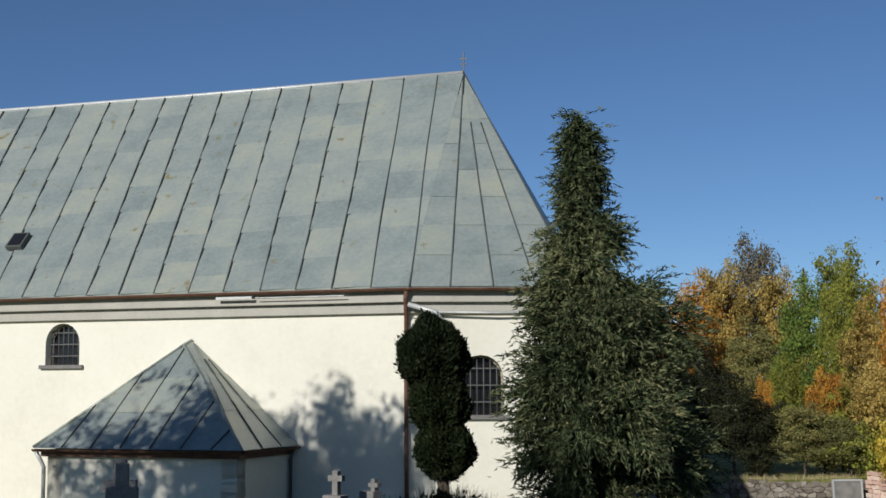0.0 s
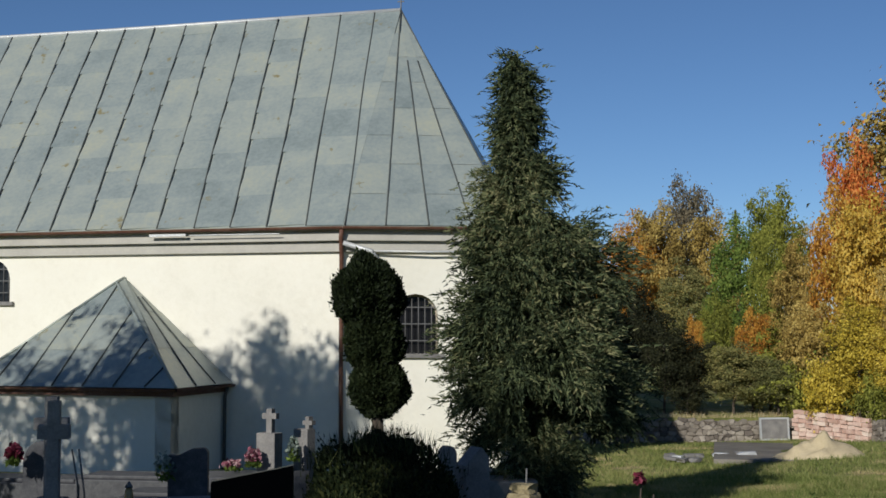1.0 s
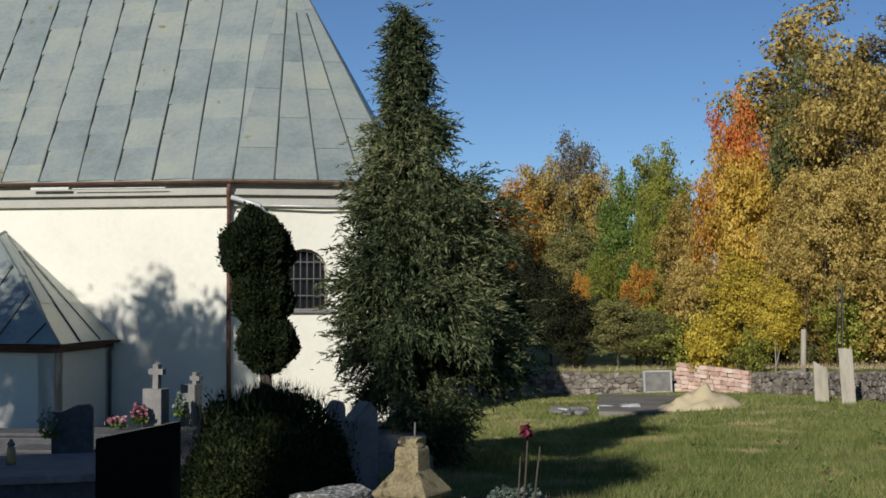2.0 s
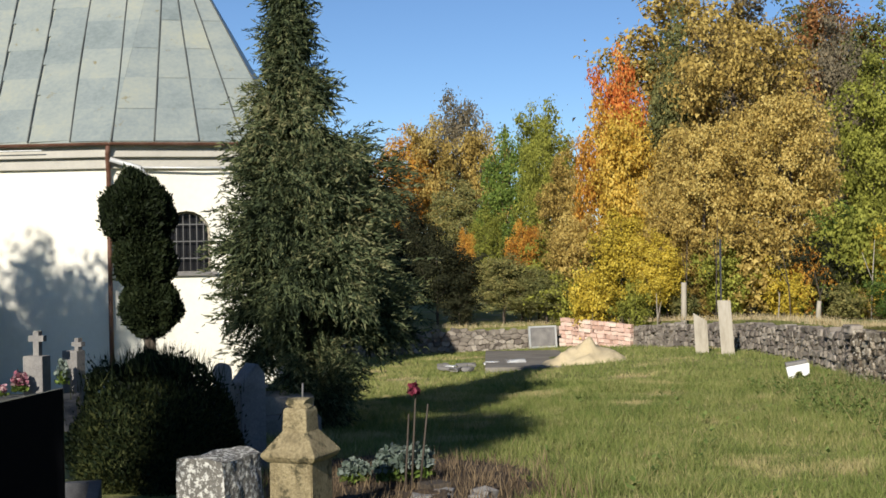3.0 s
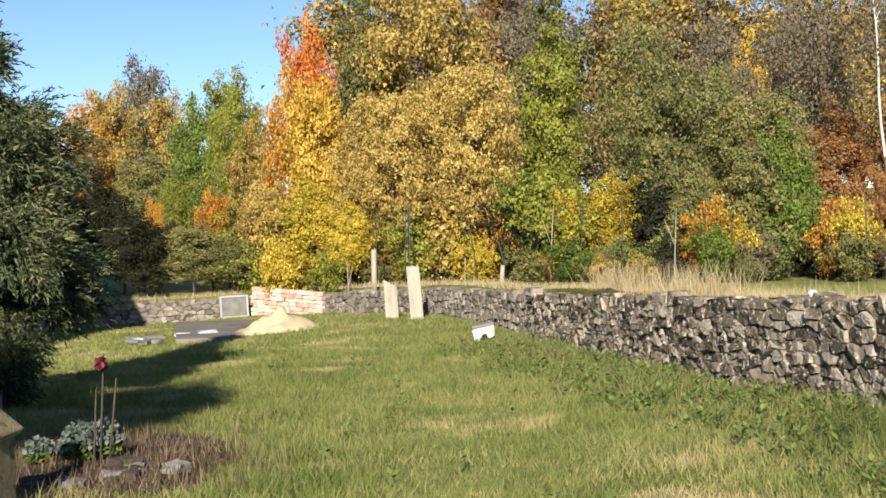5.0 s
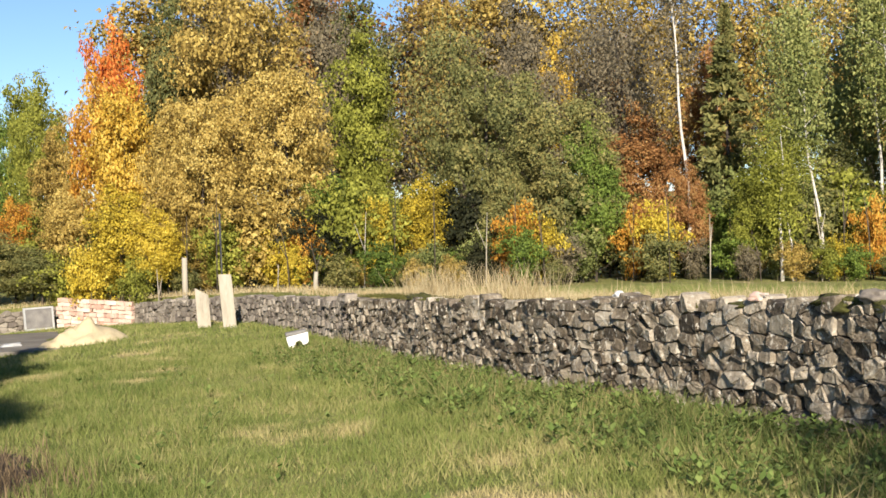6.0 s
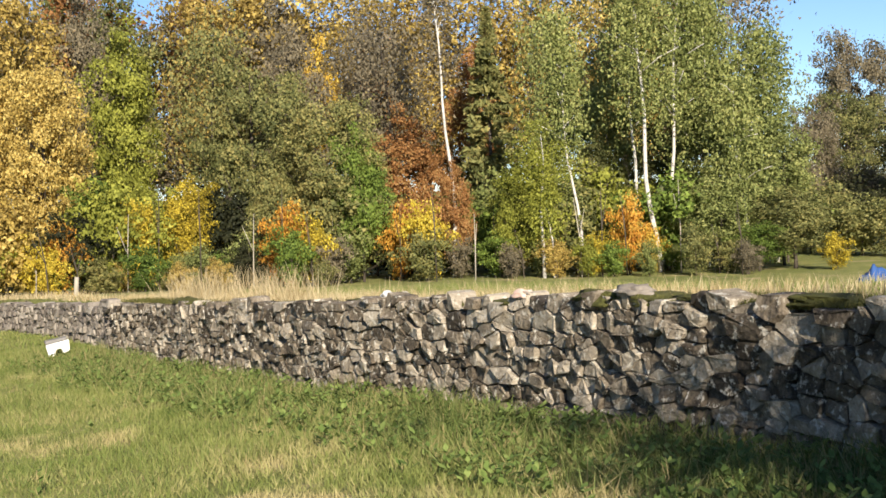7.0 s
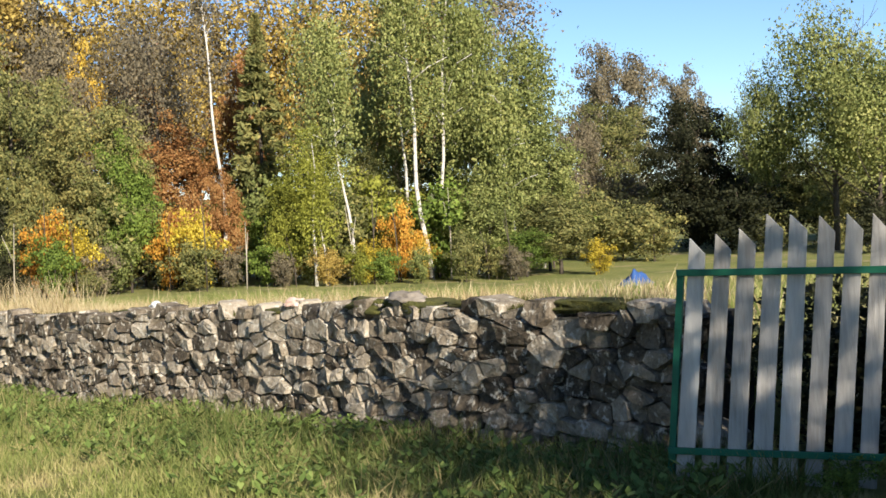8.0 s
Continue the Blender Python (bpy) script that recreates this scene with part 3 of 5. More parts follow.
def crown_leaves(name, mat, height, spread, count, leaf, seed, low=0.22, droop=0.3, top=1.0, clumps=120, tight=0.19, stray=0.12, lobes=0.55):
    """Leaves gathered in clumps within a rounded crown with an uneven outline."""
    g = np.random.default_rng(seed)
    u = unit(g.normal(size=(clumps, 3)))
    rad = g.uniform(0.25, 1.0, clumps) ** 0.5
    mid, hz = height * (low + top) / 2, height * (top - low) / 2
    c = u * rad[:, None] * np.array([spread, spread, hz]) * g.uniform(0.8, 1.06, (clumps, 1)) + [0, 0, mid]
    lobe = np.array([noise.noise(Vector(map(float, q * 1.7 + seed * 0.37))) for q in u])
    c[:, :2] *= (0.88 + lobes * lobe)[:, None]
    c[:, 2] = mid + (c[:, 2] - mid) * (0.95 + 0.5 * lobes * np.roll(lobe, 1))
    size = spread * tight * g.uniform(0.7, 1.6, clumps)
    k = g.choice(clumps, count, p=size ** 2 / (size ** 2).sum())
    v = unit(g.normal(size=(count, 3)))
    off = v * (g.uniform(0.15, 1, count) ** 0.45 * size[k])[:, None] * np.array([1.1, 1.1, 0.8])
    off[g.uniform(size=count) < stray] *= 1.9
    p = c[k] + off
    p[:, 2] = np.maximum(p[:, 2], 0.12)
    a = unit(g.normal(size=(count, 3)) + [0, 0, -droop])
    n = unit(v + 0.5 * unit(p - [0, 0, mid]) + 0.7 * g.normal(size=(count, 3)))
    b = unit(np.cross(a, n))
    a = unit(np.cross(n, b))
    s = leaf * 0.86 * g.uniform(0.5, 1.35, (count, 1))
    return leaflets_of(name, p, a * s, b * s * 0.82, mat)


def make_tree(name, label, mat, height, spread, count, leaf, seed, bark=None, bare=0, thick=0.11, **shape):
    tree = thing(name, label, "tree", (0, 0, 0))
    bm, arms = limbs(height, spread, seed, bare, thick, max(0.12, shape.get("low", 0.22)))
    part("trunk", bm, bark or M_BARK, tree)
    for arm in arms:
        part("limb", arm, M_BARK, tree)
    part("crown", crown_leaves("crown", mat, height, spread, count, leaf, seed, **shape), None, tree)
    return tree


def make_conifer(name, label, mat, height, spread, count, leaf, seed, droop=0.35, ragged=0.25, low=0.06, power=0.85, tufts=190, hang=0.0, slim=0.34, full=1.0):
    """A conical evergreen of sprays set in whorls of boughs, ragged at the edge."""
    g = np.random.default_rng(seed)
    tree = thing(name, label, "tree", (0, 0, 0))
    part("trunk", tubes([(0, 0, -0.3), (0, 0, height * 0.5), (0.03, 0, height * 0.97)], [0.018 * height, 0.009 * height, 0.008], 8), M_BARK, tree)
    f = g.uniform(0, 1, tufts) ** 0.8
    ang = g.uniform(0, 2 * math.pi, tufts)
    reach = spread * (1 - f) ** power * g.uniform(1 - ragged, 1 + ragged * 0.8, tufts) + 0.04
    z = height * (low + (1 - low) * f * 0.97)
    k = g.integers(0, tufts, count)
    s = g.uniform(0.05, 1, count) ** 0.6
    rr = reach[k] * s
    wid = (0.06 + 0.14 * s * reach[k]) * full
    p = np.stack([np.cos(ang[k]) * rr, np.sin(ang[k]) * rr, z[k] + 0.16 * height * 0.12 * (1 - droop * 3 * s * s)], -1)
    p += g.normal(size=(count, 3)) * wid[:, None] * np.array([0.55, 0.55, 0.42])
    a = unit(np.stack([np.cos(ang[k]), np.sin(ang[k]), np.full(count, -hang) + g.normal(size=count) * 0.35], -1) + 0.5 * g.normal(size=(count, 3)))
    b = unit(np.cross(a, g.normal(size=(count, 3)) + [0, 0, 0.9]))
    sz = leaf * g.uniform(0.6, 1.4, (count, 1))
    part("crown", quads("crown", p, a * sz, b * sz * slim, mat), None, tree)
    return tree


PROTO = {}


def put(tree, x, y, h, wide=1.0, mat=None, turn=0.0, sink=0.05):
    """A tree of height h on the ground at x, y; wide stretches its crown sideways."""
    if tree not in PROTO:
        PROTO[tree] = (*TREES[tree](), False)
    src, height, used = PROTO[tree]
    s = h / height
    m = pose(x, y, gz(x, y) - sink, 0, 0, turn) @ Matrix.Diagonal((s * wide, s * wide, s, 1))
    c = src if not used else copy_thing(src, Matrix())
    c.matrix_basis = m
    PROTO[tree] = (src, height, True)
    if mat:
        for o in c.children:
            if o.name.startswith("crown"):
                o.material_slots[0].link = "OBJECT"
                o.material_slots[0].material = mat
                c["label"] = LABELS[mat.name] if c.name.startswith("birch") or mat is not L_BIRCH else "airy broadleaf tree with pale green leaves"
    return c


LABELS = {
    "golden_leaves": "broadleaf tree with golden autumn leaves behind the wall", "yellow_leaves": "young maple with bright yellow autumn leaves",
    "brown_gold_leaves": "large tree with brownish gold autumn leaves", "orange_leaves": "tree with glowing orange autumn leaves",
    "red_orange_leaves": "tall maple with red and orange autumn leaves", "rust_leaves": "tree with rust-brown autumn leaves",
    "green_leaves": "broadleaf tree still in fresh green leaf",
    "yellow_green_leaves": "tall tree with yellowing green leaves", "olive_leaves": "dense tree with dull olive green leaves",
    "birch_leaves": "slender birch with white trunk and thin green leaves", "grey_brown_leaves": "half-bare tree with grey-brown leaves",
    "shade_dark_leaves": "dark round tree, shade put into its near-black leaf colour", "spruce_needles": "dark conical spruce among the trees"}

TREES = {
    "round": lambda: (make_tree("tree", LABELS["golden_leaves"], L_GOLD, 9.0, 3.0, 15000, 0.098, 3, low=0.12, clumps=130, tight=0.17), 9.2),
    "tall": lambda: (make_tree("tree", LABELS["yellow_green_leaves"], L_LIME, 13.0, 2.9, 18500, 0.102, 11, low=0.12, clumps=170, tight=0.17), 13.3),
    "wide": lambda: (make_tree("tree", LABELS["brown_gold_leaves"], L_TAN, 11.0, 4.0, 24000, 0.095, 21, low=0.10, clumps=180, tight=0.112, thick=0.2, stray=0.2), 11.3),
    "shrub": lambda: (make_tree("shrub", LABELS["yellow_leaves"], L_YELLOW, 3.2, 1.5, 4600, 0.074, 31, low=0.0, clumps=58, tight=0.17, thick=0.05, stray=0.42, lobes=1.3), 3.3),
    "sparse": lambda: (make_tree("tree", LABELS["grey_brown_leaves"], L_GREY, 11.0, 2.8, 8500, 0.085, 41, low=0.2, bare=22, thick=0.13, clumps=160, tight=0.2, stray=0.3), 11.2),
    "birch": lambda: (make_tree("birch", LABELS["birch_leaves"], L_BIRCH, 13.0, 2.0, 7500, 0.07, 51, bark=M_BIRCH, low=0.3, droop=1.8, thick=0.1, clumps=120, tight=0.2, stray=0.4, lobes=0.9), 13.2),
    "high": lambda: (make_tree("tree", LABELS["olive_leaves"], L_OLIVE, 12.5, 2.5, 10000, 0.125, 71, low=0.56, clumps=110, tight=0.2, thick=0.17), 12.7),
    "limby": lambda: (make_tree("tree", LABELS["green_leaves"], L_GREEN, 10.0, 3.2, 19000, 0.085, 83, low=0.26, bare=16, thick=0.15, clumps=130, tight=0.19, stray=0.3, lobes=0.9), 10.2),
    "airy": lambda: (make_tree("tree", LABELS["brown_gold_leaves"], L_TAN, 11.0, 4.0, 6500, 0.1, 23, low=0.10, clumps=95, tight=0.11, thick=0.2), 11.3),
    "crest": lambda: (make_tree("tree", LABELS["olive_leaves"], L_OLIVE, 13.5, 1.9, 11000, 0.13, 73, low=0.76, clumps=90, tight=0.24, thick=0.17), 13.7),
    "spruce": lambda: (make_conifer("spruce", LABELS["spruce_needles"], L_SPRUCE, 11.0, 2.2, 9000, 0.19, 61), 11.0),
}

# the wood behind the wall, then birches and the field's far trees
put("round", 18.1, 93.3, 10.6, 0.72, L_ORANGE, 120)
put("tall", 15.7, 88.6, 9.0, 1.25, L_ORANGE, 155)
put("round", 22.1, 97.5, 13.6, 0.62, L_GREY, 52)
put("round", 19.2, 92.0, 11.2, 0.62, L_TAN, 202)
put("round", 23.4, 95.2, 10.9, 0.75, L_TAN, 245)
put("spruce", 26.9, 101.5, 11.0, 0.4, L_OLIVE, 79)
put("tall", 17.9, 78.0, 6.7, 1.36, L_OLIVE, 46)
put("round", 20.2, 75.3, 9.3, 0.72, L_GREEN, 34)
put("round", 15.0, 60.2, 4.6, 0.77, L_LIME, 10)
put("round", 18.8, 63.3, 9.8, 0.62, L_LIME, 205)
# shaded growth right of the cedar, its darkness set by the leaf colour
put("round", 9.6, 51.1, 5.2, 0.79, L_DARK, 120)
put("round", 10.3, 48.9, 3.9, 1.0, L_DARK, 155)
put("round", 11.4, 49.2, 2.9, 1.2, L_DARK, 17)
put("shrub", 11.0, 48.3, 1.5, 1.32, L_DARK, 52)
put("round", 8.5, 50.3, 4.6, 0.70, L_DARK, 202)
put("round", 12.7, 48.4, 2.7, 1.64, L_OLIVE, 245)
put("round", 13.9, 47.0, 2.1, 1.76, L_OLIVE, 79)
put("round", 12.0, 51.6, 3.7, 0.47, L_ORANGE, 46)
put("round", 13.9, 50.1, 4.0, 0.70, L_ORANGE, 34)
put("tall", 15.9, 53.7, 8.7, 0.59, L_LIME, 10)
put("tall", 16.0, 51.6, 7.1, 0.66, L_TAN, 205)
put("round", 18.6, 51.7, 11.0, 0.42, L_RED, 148)
put("round", 17.3, 50.4, 9.0, 0.5, L_ORANGE, 30)
put("tall", 18.0, 48.8, 7.4, 0.94, L_GOLD, 113)
put("tall", 20.3, 50.1, 12.4, 0.63, L_OLIVE, 266)
put("wide", 21.5, 47.4, 12.6, 0.74, L_TAN, 274)
put("wide", 21.3, 43.0, 8.7, 0.71, L_TAN, 184)
put("wide", 18.7, 44.2, 7.6, 0.70, L_TAN, 141)
put("round", 17.2, 43.7, 5.8, 0.62, L_TAN, 88)
put("round", 15.8, 44.3, 4.5, 0.95, L_YELLOW, 54)
put("round", 16.6, 42.9, 3.2, 1.00, L_YELLOW, 134)
put("shrub", 14.8, 44.6, 2.9, 0.67, L_YELLOW, 109)
put("shrub", 15.9, 43.2, 2.5, 0.67, L_LIME, 13)
put("round", 15.0, 47.7, 4.4, 0.72, L_TAN, 328)
put("shrub", 20.6, 40.0, 2.6, 0.56, L_ORANGE, 133)
put("shrub", 19.9, 39.8, 1.8, 0.77, L_YELLOW, 139)
put("tall", 25.8, 45.1, 10.3, 0.72, L_LIME, 99)
put("tall", 26.5, 49.3, 12.6, 0.60, L_GREY, 84)
put("round", 22.5, 41.3, 4.1, 1.02, L_GREEN, 158)
put("round", 23.5, 40.1, 3.9, 0.84, L_LIME, 148)
put("round", 24.5, 39.0, 4.0, 0.87, L_YELLOW, 321)
put("shrub", 22.9, 39.3, 3.3, 0.57, L_YELLOW, 190)
put("sparse", 27.4, 41.8, 10.7, 0.74, L_OLIVE, 44)
put("wide", 27.6, 39.3, 8.5, 0.80, L_OLIVE, 310)
put("wide", 28.5, 36.1, 6.9, 0.87, L_OLIVE, 172)
put("tall", 31.1, 41.7, 10.4, 0.67, L_GREY, 343)
put("tall", 33.4, 43.7, 9.6, 0.66, L_GOLD, 198)
put("shrub", 25.9, 35.6, 2.9, 0.67, L_ORANGE, 259)
put("shrub", 26.3, 34.7, 2.5, 0.67, L_YELLOW, 127)
put("round", 26.7, 37.5, 4.9, 0.72, L_OLIVE, 91)
put("round", 28.5, 34.8, 5.4, 0.64, L_GREEN, 126)
put("sparse", 33.9, 39.4, 10.9, 0.72, L_GREY, 242)
put("sparse", 35.6, 43.2, 11.3, 0.58, L_GREY, 143)
put("tall", 33.0, 37.5, 6.3, 1.13, L_RUST, 45)
put("tall", 36.6, 43.7, 9.3, 0.58, L_RUST, 280)
put("shrub", 29.4, 32.7, 2.8, 0.65, L_YELLOW, 153)
put("shrub", 29.5, 34.0, 2.7, 0.61, L_ORANGE, 3)
put("round", 31.5, 33.5, 4.1, 0.57, L_RUST, 149)
put("spruce", 36.7, 36.9, 10.0, 0.81, None, 293)
put("tall", 39.1, 40.1, 9.7, 0.66, L_RUST, 159)
put("shrub", 30.3, 34.0, 3.4, 0.51, L_RUST, 260)
put("birch", 31.4, 29.4, 5.4, 1.35, L_LIME, 99)
put("round", 31.5, 30.7, 3.8, 0.74, L_LIME, 211)
put("shrub", 33.9, 28.0, 2.8, 0.55, L_ORANGE, 216)
put("shrub", 32.5, 28.2, 1.6, 0.76, L_YELLOW, 306)
put("shrub", 35.1, 28.1, 1.8, 0.67, L_GOLD, 147)
put("sparse", 38.3, 35.2, 11.0, 0.63, L_BIRCH, 220)
put("tall", 38.1, 32.3, 8.8, 0.76, L_BIRCH, 231)
put("tall", 36.2, 31.5, 4.8, 1.33, L_OLIVE, 82)
put("tall", 39.4, 30.8, 5.8, 1.30, L_OLIVE, 119)
put("tall", 38.4, 27.0, 7.7, 1.11, L_BIRCH, 156)
put("tall", 39.3, 25.8, 5.5, 1.14, L_BIRCH, 132)
put("round", 36.5, 26.3, 3.8, 1.22, L_BIRCH, 22)
put("round", 37.8, 24.4, 2.8, 1.87, L_OLIVE, 41)
put("shrub", 37.6, 22.8, 1.3, 0.95, L_YELLOW, 23)
put("round", 36.4, 24.8, 1.7, 1.96, L_GREEN, 236)
put("wide", 75.9, 44.6, 13.0, 0.72, L_GREY, 320)
put("round", 84.4, 43.7, 11.2, 0.58, L_GREY, 143)
put("wide", 56.8, 33.6, 7.6, 0.86, L_OLIVE, 265)
put("wide", 52.5, 33.0, 6.7, 0.65, L_GREY, 273)
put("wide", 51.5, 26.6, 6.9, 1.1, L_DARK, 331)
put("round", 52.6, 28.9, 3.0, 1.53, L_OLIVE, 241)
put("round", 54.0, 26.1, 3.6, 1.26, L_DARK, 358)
put("limby", 50.2, 19.9, 9.7, 0.81, L_BIRCH, 175)
put("limby", 50.1, 22.7, 7.6, 0.67, L_BIRCH, 74)
put("limby", 48.9, 17.7, 7.9, 0.96, L_BIRCH, 344)
put("round", 56.9, 24.6, 3.2, 1.94, L_OLIVE, 100)
put("round", 59.7, 23.1, 3.4, 1.93, L_OLIVE, 34)
put("wide", 58.6, 20.1, 4.5, 1.46, L_OLIVE, 211)
put("limby", 57.1, 18.5, 8.8, 1.08, L_GREEN, 103)
put("round", 17.4, 48.0, 8.2, 0.62, L_GOLD, 237)
put("tall", 55.8, 24.6, 5.3, 1.52, L_OLIVE, 313)
put("round", 55.7, 22.2, 4.7, 1.22, L_OLIVE, 191)
put("tall", 57.5, 20.4, 5.7, 1.63, L_OLIVE, 136)
put("tall", 57.1, 26.7, 4.6, 1.43, L_OLIVE, 70)
put("round", 53.7, 30.9, 3.6, 1.32, L_GREY, 95)
put("round", 57.0, 18.6, 4.9, 1.25, L_OLIVE, 346)


def make_birch(x, y, mid, top, r, crown, spread, count, seed, mat):
    """A birch whose white stem bends through mid and top (sideways, height); its twigs hang in strands of small leaves from crown upwards."""
    g = np.random.default_rng(seed)
    tree = thing("birch", LABELS["birch_leaves"], "tree", (x, y, gz(x, y)))
    side = np.array([0.612, -0.79, 0.0])
    height = top[1] * 1.22
    k = np.linspace(0, height, 12)
    lean = np.interp(k, [0, mid[1], top[1], height], [0, mid[0], top[0], top[0] * 1.15]) + 0.05 * np.sin(k * 1.3 + seed)
    stem = side * lean[:, None] + np.stack([0.06 * np.sin(k + seed), 0 * k, k], -1)
    stem[0, 2] = -0.3
    part("trunk", tubes(stem, [r * (0.88 - 0.72 * v / height) for v in k], 8), M_BIRCH, tree)
    if not count:
        return tree
    strands = count // 34
    f = crown + (1 - crown) * g.uniform(0, 1, strands) ** 0.8
    at = np.stack([np.interp(f * height, k, stem[:, i]) for i in range(3)], -1)
    ang = g.uniform(0, 2 * math.pi, strands)
    reach = spread * (1.1 - 0.75 * f) * g.uniform(0.25, 1.0, strands)
    tip = at + np.stack([np.cos(ang) * reach, np.sin(ang) * reach, reach * g.uniform(0.3, 1.0, strands)], -1)
    for a, b in list(zip(at, tip))[:14]:
        part("limb", tubes([a, (a + b) / 2 + [0, 0, 0.1], b], [r * 0.3, r * 0.2, 0.008], 5), M_BIRCH, tree)
    j = np.repeat(np.arange(strands), 34)
    n = len(j)
    t = g.uniform(0, 1, n)
    back = g.uniform(0, 1, n) < 0.4
    p = np.where(back[:, None], at[j] + (tip[j] - at[j]) * (0.3 + 0.7 * t)[:, None], tip[j] + [0, 0, -1] * (t * g.uniform(0.5, 1.7, strands)[j])[:, None])
    p = p + g.normal(size=(n, 3)) * [0.13, 0.13, 0.1]
    a = unit(g.normal(size=(n, 3)) * 0.6 + [0, 0, -1])
    b = unit(np.cross(a, g.normal(size=(n, 3))))
    z = g.uniform(0.035, 0.075, (n, 1))
    part("crown", leaflets_of("crown", p, a * z, b * z * 0.7, mat), None, tree)
    return tree


for i, (x, y, mid, top, r, crown, spread, count, mat) in enumerate((
        (31.5, 33.5, (-0.13, 4.5), (-0.42, 8.9), 0.085, 0.62, 1.3, 1700, L_GREY),
        (33.0, 29.1, (-0.36, 3.3), (-0.58, 6.8), 0.065, 0.5, 1.5, 5200, L_BIRCH),
        (31.6, 29.2, (-0.07, 1.2), (-0.29, 3.2), 0.045, 0.35, 1.0, 3000, L_LIME),
        (35.3, 27.9, (-0.32, 3.6), (-0.54, 9.2), 0.10, 0.42, 2.0, 8000, L_BIRCH),
        (36.4, 28.2, (0.13, 5.0), (0.44, 9.0), 0.085, 0.45, 2.0, 8000, L_BIRCH),
        (36.5, 29.6, (-0.23, 4.9), (-0.12, 8.4), 0.075, 0.45, 1.8, 6000, L_BIRCH),
        (38.5, 28.7, (-0.04, 3.6), (0.1, 7.2), 0.07, 0.38, 2.2, 9000, L_BIRCH),
        (37.9, 27.8, (0.1, 4.0), (0.0, 7.3), 0.07, 0.38, 2.2, 9000, L_BIRCH),
        (37.0, 25.6, (-0.15, 2.4), (-0.32, 4.8), 0.05, 0.4, 1.6, 5000, L_BIRCH),
        (40.8, 27.1, (-0.1, 3.5), (-0.3, 6.6), 0.06, 0.3, 2.4, 9000, L_BIRCH))):
    make_birch(x, y, mid, top, r, crown, spread, count, 300 + i, mat)

# rows that close the wood: undergrowth along its edge, tall trees behind
pick = random.Random(12)
for i in range(46):
    a, d = radians(15 + 42 * (i + pick.random()) / 46), pick.uniform(45, 50) + (3 if i < 8 else 0)
    mat = pick.choice((L_OLIVE, L_OLIVE, L_GREEN, L_LIME, L_YELLOW, L_OLIVE, L_TAN, L_DARK) if a < radians(42) else (L_OLIVE, L_OLIVE, L_GREEN, L_LIME, L_BIRCH, L_TAN))
    put("shrub", d * math.sin(a), d * math.cos(a), pick.uniform(2.2, 4.2), pick.uniform(0.8, 1.2), mat, pick.uniform(0, 360))
for i in range(24):
    a, d = radians(22 + 33 * (i + pick.random()) / 24), pick.uniform(62, 74)
    mat = pick.choice((L_OLIVE, L_GREY, L_TAN, L_GREY, L_OLIVE, L_RUST))
    put("sparse" if a > radians(37) else pick.choice(("tall", "sparse", "tall")), d * math.sin(a), d * math.cos(a), pick.uniform(13, 17), pick.uniform(0.8, 1.1), mat, pick.uniform(0, 360))

for i in range(24):
    a, d = radians(20 + 36 * (i + pick.random()) / 24), pick.uniform(42.5, 45)
    x, y = d * math.sin(a), d * math.cos(a)
    h, tilt = pick.uniform(1.2, 3.4), pick.uniform(-0.25, 0.25)
    bm = tubes([(0, 0, -0.2), (tilt * 0.3, 0, h * 0.5), (tilt, 0.1, h)], [0.024, 0.018, 0.008], 6)
    tube(bm, [(tilt * 0.3, 0, h * 0.5), (tilt * 0.3 + pick.uniform(-0.4, 0.4), 0.1, h * 0.85)], [0.018, 0.007], 5)
    me = bpy.data.meshes.new("sapling")
    bm.to_mesh(me)
    bm.free()
    me.materials.append(M_PLANK if i % 3 == 0 else M_BARK)
    o = tagged(new("sapling", me), "thin leafless sapling at the edge of the wood", "sapling", "saplings at the wood's edge")
    o.location = (x, y, gz(x, y))
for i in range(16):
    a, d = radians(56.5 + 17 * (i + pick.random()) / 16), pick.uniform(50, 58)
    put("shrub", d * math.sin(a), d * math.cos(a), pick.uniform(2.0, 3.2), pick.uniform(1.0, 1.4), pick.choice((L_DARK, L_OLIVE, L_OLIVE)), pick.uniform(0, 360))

for i in range(24):
    a, d = radians(30 + 26 * (i + pick.random()) / 24), pick.uniform(42.5, 45.5)
    mat = pick.choice((L_OLIVE, L_GREEN, L_LIME, L_OLIVE, L_TAN, L_GREY, L_BIRCH))
    put("shrub", d * math.sin(a), d * math.cos(a), pick.uniform(1.0, 2.2), pick.uniform(0.8, 1.2), mat, pick.uniform(0, 360))

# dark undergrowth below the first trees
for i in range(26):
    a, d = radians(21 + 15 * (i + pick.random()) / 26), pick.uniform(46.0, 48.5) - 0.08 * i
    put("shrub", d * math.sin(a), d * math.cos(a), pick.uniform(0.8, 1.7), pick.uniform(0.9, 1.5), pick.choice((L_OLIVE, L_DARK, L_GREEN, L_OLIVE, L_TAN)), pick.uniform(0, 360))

# trees beside and behind the camera, whose shade falls on the graves, the chapel and the gate
put("airy", -13.6, 17.4, 12.6, 0.95, L_TAN, 40)
put("round", -11.3, 17.9, 11.3, 0.66, L_OLIVE, 10)
put("round", -9.9, 17.9, 10.6, 0.62, L_OLIVE, 100)
put("round", -12.7, 17.2, 11.9, 0.5, L_OLIVE, 215)
put("airy", -14.9, 16.2, 12.3, 0.95, L_TAN, 95)
put("airy", -16.4, 17.0, 11.6, 0.9, L_OLIVE, 140)
put("high", -11.4, -1.5, 12.6, 0.95, L_OLIVE, 250)
